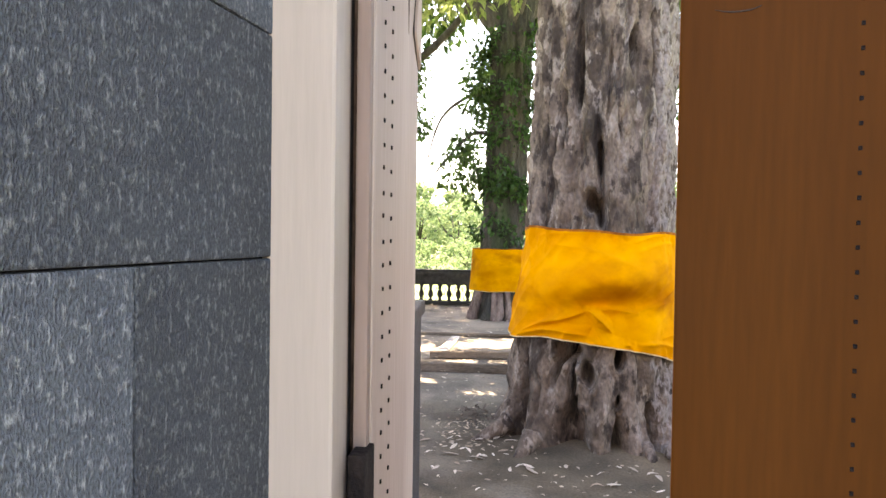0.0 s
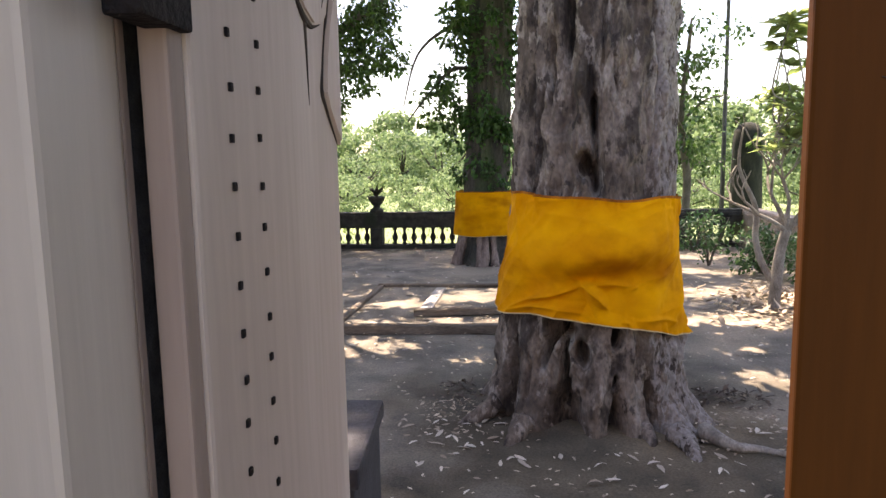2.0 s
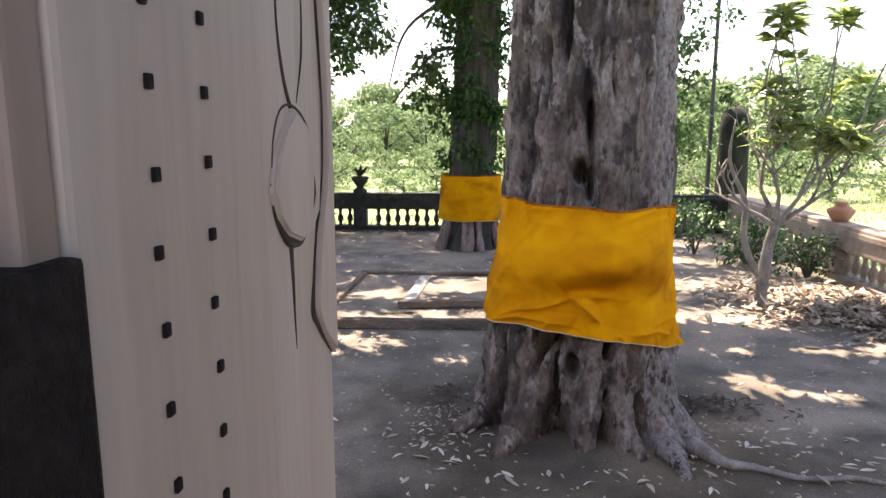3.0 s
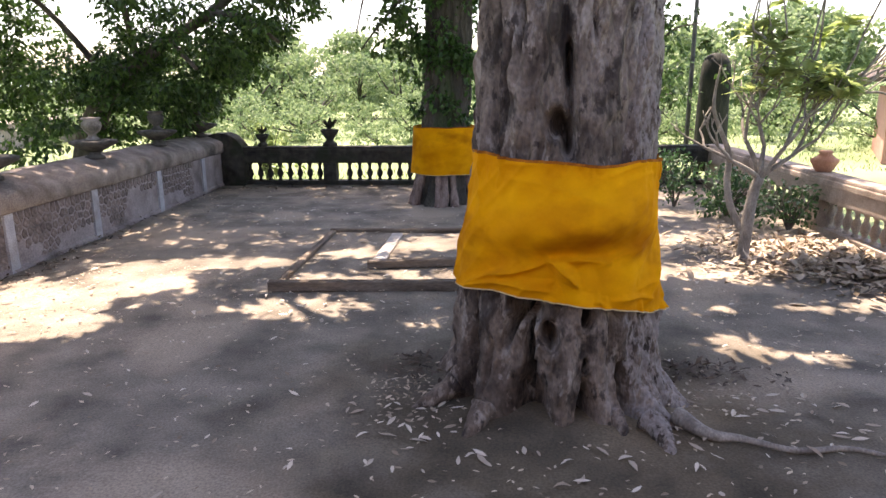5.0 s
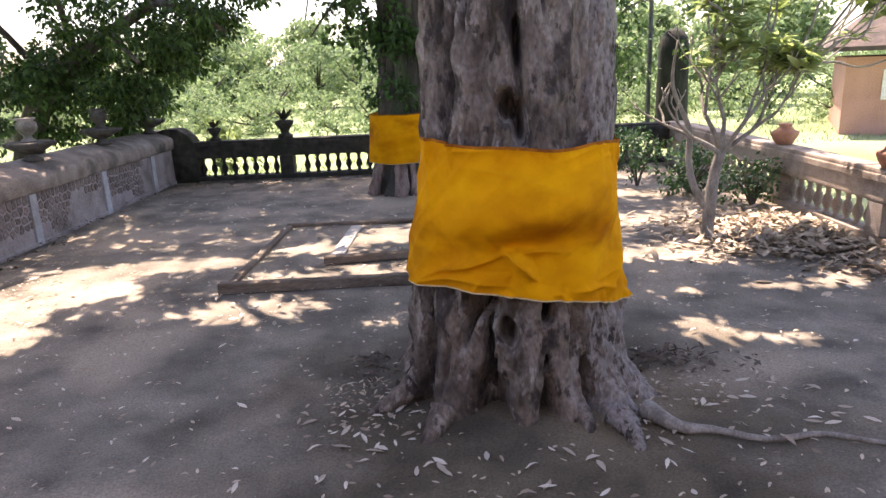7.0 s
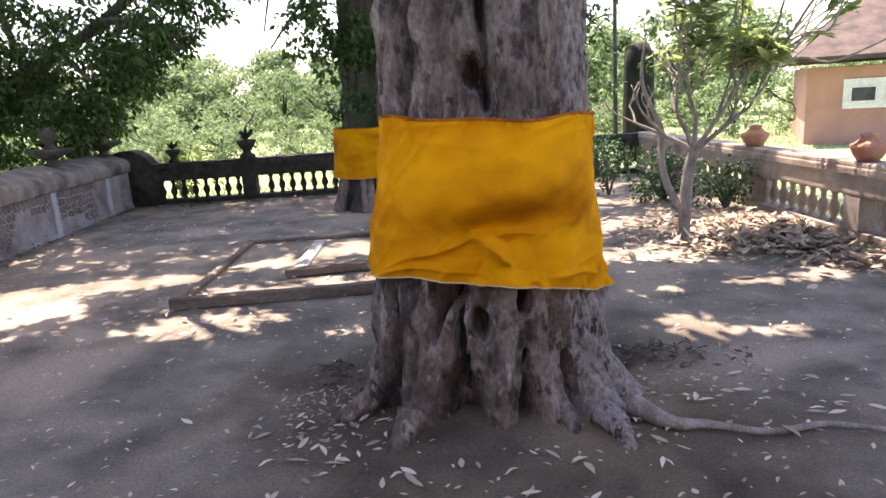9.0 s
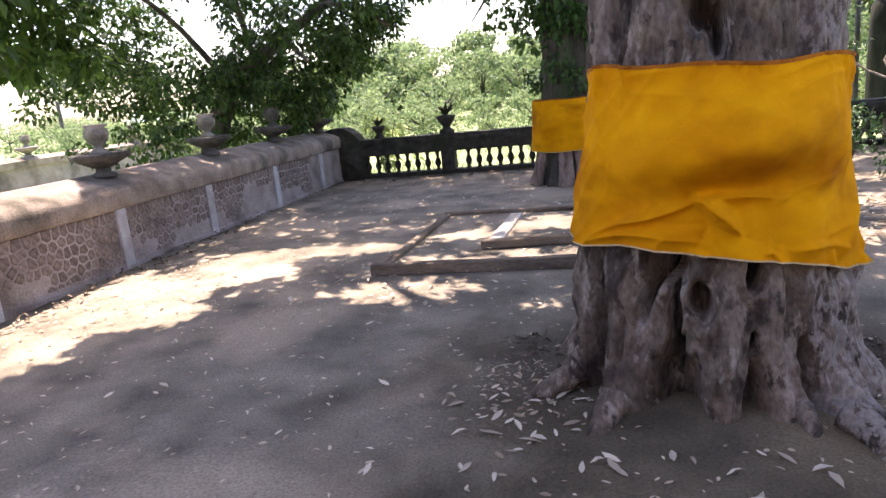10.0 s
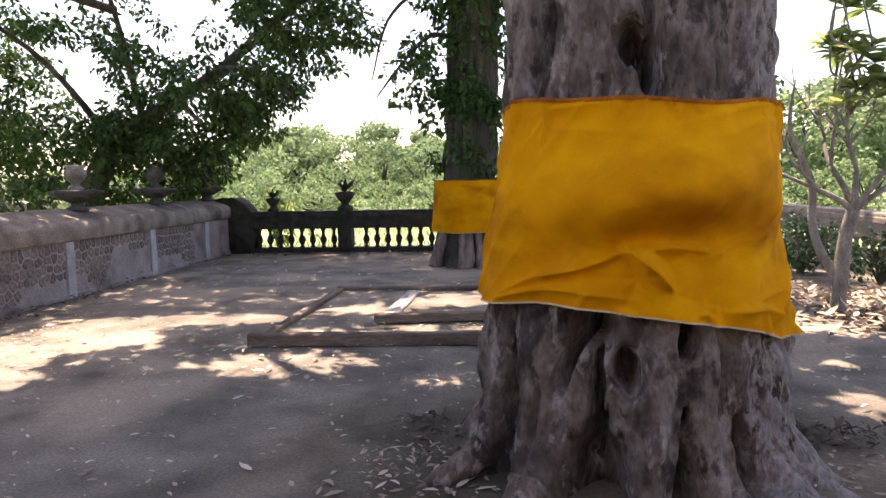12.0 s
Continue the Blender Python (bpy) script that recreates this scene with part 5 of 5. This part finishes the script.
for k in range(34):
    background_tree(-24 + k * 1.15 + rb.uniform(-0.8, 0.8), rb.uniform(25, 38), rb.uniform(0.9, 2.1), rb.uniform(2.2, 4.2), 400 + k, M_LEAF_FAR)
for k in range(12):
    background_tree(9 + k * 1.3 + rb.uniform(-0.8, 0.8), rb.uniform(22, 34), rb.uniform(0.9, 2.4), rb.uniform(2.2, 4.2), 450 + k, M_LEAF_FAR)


def court_edge_tree():
    rnd = random.Random(14)
    ob = thing("young_tree", "slender dark green tree behind the back balustrade", "tree", Matrix.Translation((5.9, 18.4, 0)))
    part("trunk", tube([(0, 0, -0.05), (0.1, 0, 1.5), (-0.1, 0, 3.0), (0.1, 0, 5.6)], [0.12, 0.1, 0.08, 0.03], 8, None, 0.06, 2), M_LIMB, ob, "", True)
    for k in range(7):
        a, z = rnd.uniform(0, 6.28), 1.5 + k * 0.55
        part("limb", tube([(0.05, 0, z), (math.cos(a) * 0.5, math.sin(a) * 0.5, z + 0.4), (math.cos(a) * 1.1, math.sin(a) * 1.0, z + 0.5)], [0.04, 0.025, 0.01], 6), M_LIMB, ob)
    cl = [(rnd.gauss(0, 0.6), rnd.gauss(0, 0.6), rnd.uniform(1.4, 6.0), rnd.uniform(0.2, 0.42)) for k in range(70)]
    grown("crown", leaf_cloud("crown", cl, 260, 0.17, 0.27, M_LEAF, 15, 0.5), ob)


court_edge_tree()


def field_grass():
    rng = np.random.default_rng(9)
    n = 34000
    x = rng.uniform(-36, 26, n)
    y = 17.6 + rng.random(n) ** 1.3 * 40
    ok = (y > 18.2) | (np.abs(x) < 7)
    x, y = x[ok], y[ok]
    n = len(x)
    a = rng.uniform(0, 6.28, n)
    me = leaves("field_grass", np.column_stack([x, y, np.zeros(n) - 0.02]), np.column_stack([np.cos(a), np.sin(a), np.zeros(n) + 0.1]), np.column_stack([rng.normal(0, 0.35, n), rng.normal(0, 0.35, n), np.ones(n)]), rng.uniform(0.06, 0.2, n), 0.10, M_GRASS)
    tagged(new("field_grass", me), "tall sunlit grass of the field", "grass", kind="stuff")


field_grass()


def hill():
    bm = bmesh.new()
    n, prev = 60, None
    for i in range(n + 1):
        x = -420 + 840 * i / n
        h = 26 * math.exp(-((x + 25) / 45) ** 2) + 9 + 5 * noise.noise((x * 0.02, 3, 0))
        row = [bm.verts.new((x, 620, -1)), bm.verts.new((x, 640, h)), bm.verts.new((x, 700, -1))]
        if prev:
            bm.faces.new((prev[0], row[0], row[1], prev[1]))
            bm.faces.new((prev[1], row[1], row[2], prev[2]))
        prev = row
    tagged(new("backdrop", mesh_of(bm, "backdrop", M_HILL, True)), "hazy distant hills", "hills", kind="structure")


hill()


def house():
    ob = thing("house", "low pink-walled house with white windows and a dark tiled roof", "house", pose(12.9, 19.7, 0, 0, 0, -30))
    part("wall", box(0, 7, 0, 5, -0.05, 2.1, 0.02), M_HOUSE, ob, "faded pink wall")
    part("upper_wall", box(0.9, 7, -0.06, 4.9, 0.95, 1.75, 0.01), M_WHITE, ob, "white window band")
    for k in range(7):
        w = part("window", box(1.05 + k * 0.8, 1.7 + k * 0.8, -0.10, -0.05, 1.12, 1.55, 0.005), M_WHITE, ob)
        part("pane", box(1.1 + k * 0.8, 1.65 + k * 0.8, -0.115, -0.098, 1.16, 1.51), M_GLASS_DARK, w)
    bm = bmesh.new()
    pts = [(-0.5, -0.7, 2.25), (7.5, -0.7, 2.25), (7.5, 5.6, 2.25), (-0.5, 5.6, 2.25), (1.6, 2.4, 4.1), (5.6, 2.4, 4.1)]
    lo, hi = [bm.verts.new(p) for p in pts], [bm.verts.new((p[0], p[1], p[2] + 0.12)) for p in pts]
    for f in ((0, 1, 5, 4), (2, 3, 4, 5), (3, 0, 4), (1, 2, 5)):
        bm.faces.new([hi[i] for i in f])
        bm.faces.new([lo[i] for i in f][::-1])
    for i in range(4):
        bm.faces.new((lo[i], lo[(i + 1) % 4], hi[(i + 1) % 4], hi[i]))
    part("roof", bm, M_ROOF, ob, "dark tiled roof")


house()

# ---- the gate through which the way leads, with steps up and down ----
FLOOR = 0.80
steps = thing("gate_steps", "worn grey stone steps through the gate", "steps", None, "structure")
for x0, x1, y0, y1, z in ((-1.2, 2.0, -3.0, -0.12, 0.2), (-0.28, 1.2, -0.12, 0.14, 0.4), (-0.16, 1.2, 0.14, 0.40, 0.6), (-0.1, 1.2, 0.40, 0.68, FLOOR), (0.08, 1.06, 0.68, 1.42, FLOOR), (0.12, 0.96, 1.42, 1.68, 0.6), (0.12, 0.96, 1.68, 1.94, 0.4), (-0.1, 1.2, 1.94, 2.22, 0.2)):
    part("step", box(x0, x1, y0 + 0.002, y1 - 0.002, -0.05, z, 0.012), M_STEP, steps)

# splayed stone wall of the entry, beside the frame
ENTRY_A, edge = Vector((-0.012, 0.690, 0)), Vector((0.08, 0.407, 0)).normalized()
ENTRY_LEN = 1.0
ENTRY_B = ENTRY_A - edge * ENTRY_LEN
entry = thing("wall_entry", "entry wall of large dark grey andesite blocks", "wall", pose(ENTRY_B.x, ENTRY_B.y, 0, 0, 0, math.degrees(math.atan2(edge.y, edge.x))), "structure")
part("core", box(0.004, ENTRY_LEN - 0.004, 0.012, 0.4, 0, 3.37), M_JOINT_GAP, entry, "dark joints")
# unseen wall, added to block light from the right behind
entry2 = thing("wall_entry_right", "unseen entry wall of dark grey andesite blocks, added to block light", "wall", pose(1.16, 0.69, 0, 0, 0, -88), "structure")
part("core", box(0.004, 1.296, 0.012, 0.26, 0, 3.37), M_JOINT_GAP, entry2, "dark joints")
front = thing("wall_gate", "plastered gate wall beside the steps", "wall", None, "structure")
part("wall_body", box(-5.6, -0.42, 0.70, 1.0, 0, 3.4, 0.01), M_PLASTER, front)
part("wall_body", box(1.42, 6.4, 0.70, 1.0, 0, 3.4, 0.01), M_PLASTER, front)
# unseen flank walls added to shut side light off the door leaf
part("wall_body", box(-0.41, 0.055, 0.86, 1.2, 0, 3.4, 0.01), M_PLASTER, front)
part("wall_body", box(1.11, 1.41, 0.86, 1.38, 0, 3.4, 0.01), M_PLASTER, front)
# unseen slab overhead, added to darken the door leaf
part("ceiling_light_block", box(0.06, 1.105, 0.84, 1.36, 3.06, 3.4, 0.01), M_PLASTER, front)
part("lintel", box(-0.41, 1.41, 0.70, 0.835, 3.06, 3.4, 0.01), M_PLASTER, front)

# flanking posts at the head of the descending steps
for x0, x1, y0, y1 in ((-0.4, 0.108, 1.44, 1.79), (0.98, 1.5, 1.40, 1.72)):
    ob = thing("stair_post", "low dark stone post flanking the steps", "post", None, group="posts flanking the steps")
    part("shaft", box(x0 + 0.012, x1 - 0.01, y0 + 0.01, y1 - 0.01, -0.03, 1.53, 0.006), M_POST, ob)
    part("cap", box(x0, x1, y0, y1, 1.53, 1.571, 0.008), M_POST, ob, "dark polished cap")

# door frame: a cream jamb beside the dark hinge gap
jamb = thing("door_frame", "cream painted timber door frame", "door frame", None, "structure")
part("jamb", box(-0.4, 0.077, 0.688, 0.785, 0.0, 3.05, 0.006), M_JAMB, jamb)
part("jamb_stop", box(0.0, 0.0755, 0.787, 0.797, 0.80, 3.05, 0.002), M_DOOR_EDGE, jamb, "brown stop in the shade-darkened stile colour")
# near-black strip put in for the shade inside the hinge gap
part("gap_shade", box(-0.02, 0.072, 0.80, 0.84, 0.80, 3.05, 0.002), M_JOINT_GAP, jamb, "dark strip for the shade in the hinge gap")
part("jamb", box(1.085, 1.41, 0.72, 0.82, 0.0, 3.05, 0.006), M_JAMB, jamb)


def nail_mesh():
    bm = bmesh.new()
    bmesh.ops.create_cube(bm, size=1, matrix=Matrix.Diagonal((0.003, 0.0058, 0.0072, 1)))
    bmesh.ops.bevel(bm, geom=bm.edges[:], offset=0.0006, segments=1, affect="EDGES")
    return mesh_of(bm, "nail", M_IRON)


NAIL = nail_mesh()


def raised(outline, depth, mat_side):
    """A flat carved piece standing proud of the door, its outline in (x, z)."""
    bm = bmesh.new()
    back = [bm.verts.new((x, 0.001, z)) for x, z in outline]
    face = [bm.verts.new((x, -depth, z)) for x, z in outline]
    k = len(outline)
    for i in range(k):
        bm.faces.new((back[i], back[(i + 1) % k], face[(i + 1) % k], face[i]))
    bm.faces.new(face)
    bmesh.ops.bevel(bm, geom=[e for e in bm.edges if all(v in face for v in e.verts)], offset=0.0025, segments=2, affect="EDGES")
    return bm


def door_leaf(name, label, at, length, mat, edge_mat):
    """Along its own x from the hinge; its seen face towards -y."""
    ob = thing(name, label, "door", at, "structure")
    part("stile", box(0.0, 0.022, 0.002, 0.0235, FLOOR + 0.02, 3.03, 0.003), edge_mat, ob, "pinkish hinge stile, darkened for shade")
    part("panel", box(0.024, length, 0.0, 0.022, FLOOR + 0.02, 3.03, 0.005), mat, ob)
    for x in (0.091, 0.152):
        for k in range(54):
            nail = new("nail", NAIL)
            nail.parent = ob
            nail.matrix_basis = pose(x + random.uniform(-0.0015, 0.0015), -0.001, 0.86 + (2.359 - 0.86) % 0.0403 + k * 0.0403 + random.uniform(-0.002, 0.002), 0, 0, 90)
    return ob


door = door_leaf("door_1", "cream painted door leaf with rows of square nails, standing open", pose(0.108, 0.793, 0, 0, 0, 86.3), 0.428, M_DOOR, M_DOOR_EDGE)
for z0, z1 in ((2.185, 2.29), (1.337, 1.437)):
    part("hinge_plate", box(-0.044, 0.0235, -0.006, 0.02, z0, z1, 0.003), M_IRON, door, "dark iron hinge plate")
# carved tendrils near the free edge
LOBE = [(0.288, 2.338), (0.266, 2.318), (0.256, 2.293), (0.267, 2.273), (0.287, 2.258), (0.322, 2.248), (0.355, 2.255), (0.374, 2.268), (0.380, 2.295), (0.368, 2.325), (0.34, 2.345), (0.312, 2.354)]
TENDRIL = [(0.425, 2.118), (0.391, 2.146), (0.375, 2.161), (0.359, 2.178), (0.366, 2.205), (0.371, 2.223), (0.379, 2.245), (0.386, 2.262), (0.398, 2.281), (0.408, 2.305), (0.412, 2.36), (0.402, 2.43), (0.392, 2.52), (0.396, 2.66)]
part("carved_panel", raised(LOBE, 0.006, M_DOOR), M_DOOR, door, "raised carved leaf")
part("carved_panel", raised(TENDRIL + [(0.427, 2.66)], 0.007, M_DOOR), M_DOOR, door, "raised carved tendril")
# dark tubes laid on the carving where its grooves would be in shade
GROOVE_SHADES = [([(0.258, 2.30), (0.265, 2.276), (0.284, 2.258), (0.30, 2.25), (0.322, 2.2465), (0.345, 2.251), (0.365, 2.258)], (0.0004, 0.0012, 0.0034, 0.0042, 0.003, 0.0012, 0.0003), -0.0008),
           ([(0.300, 2.249), (0.303, 2.221), (0.305, 2.191), (0.308, 2.159)], (0.0026, 0.0018, 0.0011, 0.0002), -0.0004),
           ([(0.352, 2.272), (0.357, 2.285), (0.358, 2.30)], (0.0003, 0.0016, 0.0003), -0.0058),
           ([(0.312, 2.356), (0.296, 2.38), (0.286, 2.42), (0.288, 2.48), (0.30, 2.54), (0.294, 2.60), (0.298, 2.66)], (0.002, 0.0016, 0.0009, 0.0013, 0.0018, 0.001, 0.0003), -0.0004),
           ([(0.262, 2.30), (0.268, 2.33), (0.285, 2.352), (0.312, 2.358), (0.345, 2.35), (0.372, 2.33), (0.386, 2.30)], (0.0003, 0.0006, 0.0008, 0.0014, 0.0008, 0.0006, 0.0003), -0.0004),
           ([(0.330, 2.36), (0.348, 2.40), (0.352, 2.45), (0.340, 2.52)], (0.0003, 0.0012, 0.0008, 0.0003), -0.0004),
           ([(x - 0.002, z) for x, z in TENDRIL], (0.0003, 0.0018, 0.0022, 0.003, 0.0016, 0.0012, 0.0012, 0.002, 0.001, 0.0008, 0.001, 0.0016, 0.001, 0.0004), -0.0006)]
for line, thick, proud in GROOVE_SHADES:
    part("groove_shade", tube([(x, proud, z) for x, z in line], thick, 6), M_GROOVE_SHADE, door, "dark line for the shade in a carved groove")

HINGE = Vector((1.06, 0.845, 0))
FREE = Vector((0.623, 0.995, 0))
way = FREE - HINGE
door2 = thing("door_2", "brown varnished door leaf with columns of nails, half open", "door", pose(HINGE.x, HINGE.y, 0, 0, 0, math.degrees(math.atan2(way.y, way.x))), "structure")
part("panel", box(0.0, way.length, -0.045, 0.0, FLOOR + 0.02, 3.03, 0.005), M_BROWN, door2)
for x in (0.12, 0.181):
    for k in range(54):
        nail = new("nail", NAIL)
        nail.parent = door2
        nail.matrix_basis = pose(x, 0.001, 0.868 + k * 0.0403, 0, 0, 90)
# dark tube painting the shade of a groove on the brown leaf
part("groove_shade", tube([(0.405, 0.001, 2.163), (0.38, 0.001, 2.157), (0.35, 0.001, 2.157), (0.33, 0.001, 2.163)], [0.0006, 0.0014, 0.0014, 0.0006], 6), M_GROOVE_SHADE, door2)

# ---- pieces: rubble stones of the left wall, then the blocks of the entry ----
rs = random.Random(4)
for a, b in zip(PILASTERS, PILASTERS[1:]):
    if b < 6:
        continue
    seeds, row, z = [], 0, 0.10
    while z < 0.78:
        v = a + 0.1 + (row % 2) * 0.065
        while v < b - 0.06:
            seeds.append((v + rs.uniform(-0.04, 0.04), z + rs.uniform(-0.03, 0.03)))
            v += 0.13
        z += 0.115
        row += 1
    for v, z in seeds:
        if noise.noise((v * 1.3, z * 1.9, 1.5)) < (-0.6 if v < 9 else -0.2 if v < 11 else -0.1) + (0.3 if z < 0.25 else 0):
            continue
        cell = rubble_cell((v, z), seeds, (a + 0.1, b - 0.1, 0.1, 0.755))
        if len(cell) < 3:
            continue
        bm = bmesh.new()
        k = len(cell)
        proud = rs.uniform(0.006, 0.016)
        low = [bm.verts.new((-0.006, p - v, q - z)) for p, q in cell]
        mid = [bm.verts.new((proud * 0.6, (p - v) * 0.97, (q - z) * 0.97)) for p, q in cell]
        top = [bm.verts.new((proud, (p - v) * 0.82, (q - z) * 0.82)) for p, q in cell]
        for r0, r1 in ((low, mid), (mid, top)):
            for i in range(k):
                bm.faces.new((r0[i], r0[(i + 1) % k], r1[(i + 1) % k], r1[i]))
        bm.faces.new(top)
        part("stone", bm, M_RUBBLE, wall, "", False, pose(WALL_U, v, z))


def block(x0, x1, z0, z1, parent, seed):
    b = box(x0 + 0.0012, x1 - 0.0012, 0, 0.1, z0 + 0.0012, z1 - 0.0012, 0.0035, None, 2)
    part("stone_block", b, M_STONE, parent)


top = 0.0
for row, (h, joints) in enumerate(((0.267, (0.4,)), (0.32, (0.15, 0.7)), (0.30, (0.45,)), (0.42, (0.2, 0.8)), (0.424, (0.26, 0.726)), (0.307, (0.12,)), (0.31, (0.5,)), (0.30, (0.25, 0.85)), (0.68, (0.55,)))):
    for parent, length in ((entry, ENTRY_LEN), (entry2, 1.3)):
        cuts = [0.0, *joints, length]
        for x0, x1 in zip(cuts, cuts[1:]):
            block(x0, x1, top, top + h, parent, row)
    top += h
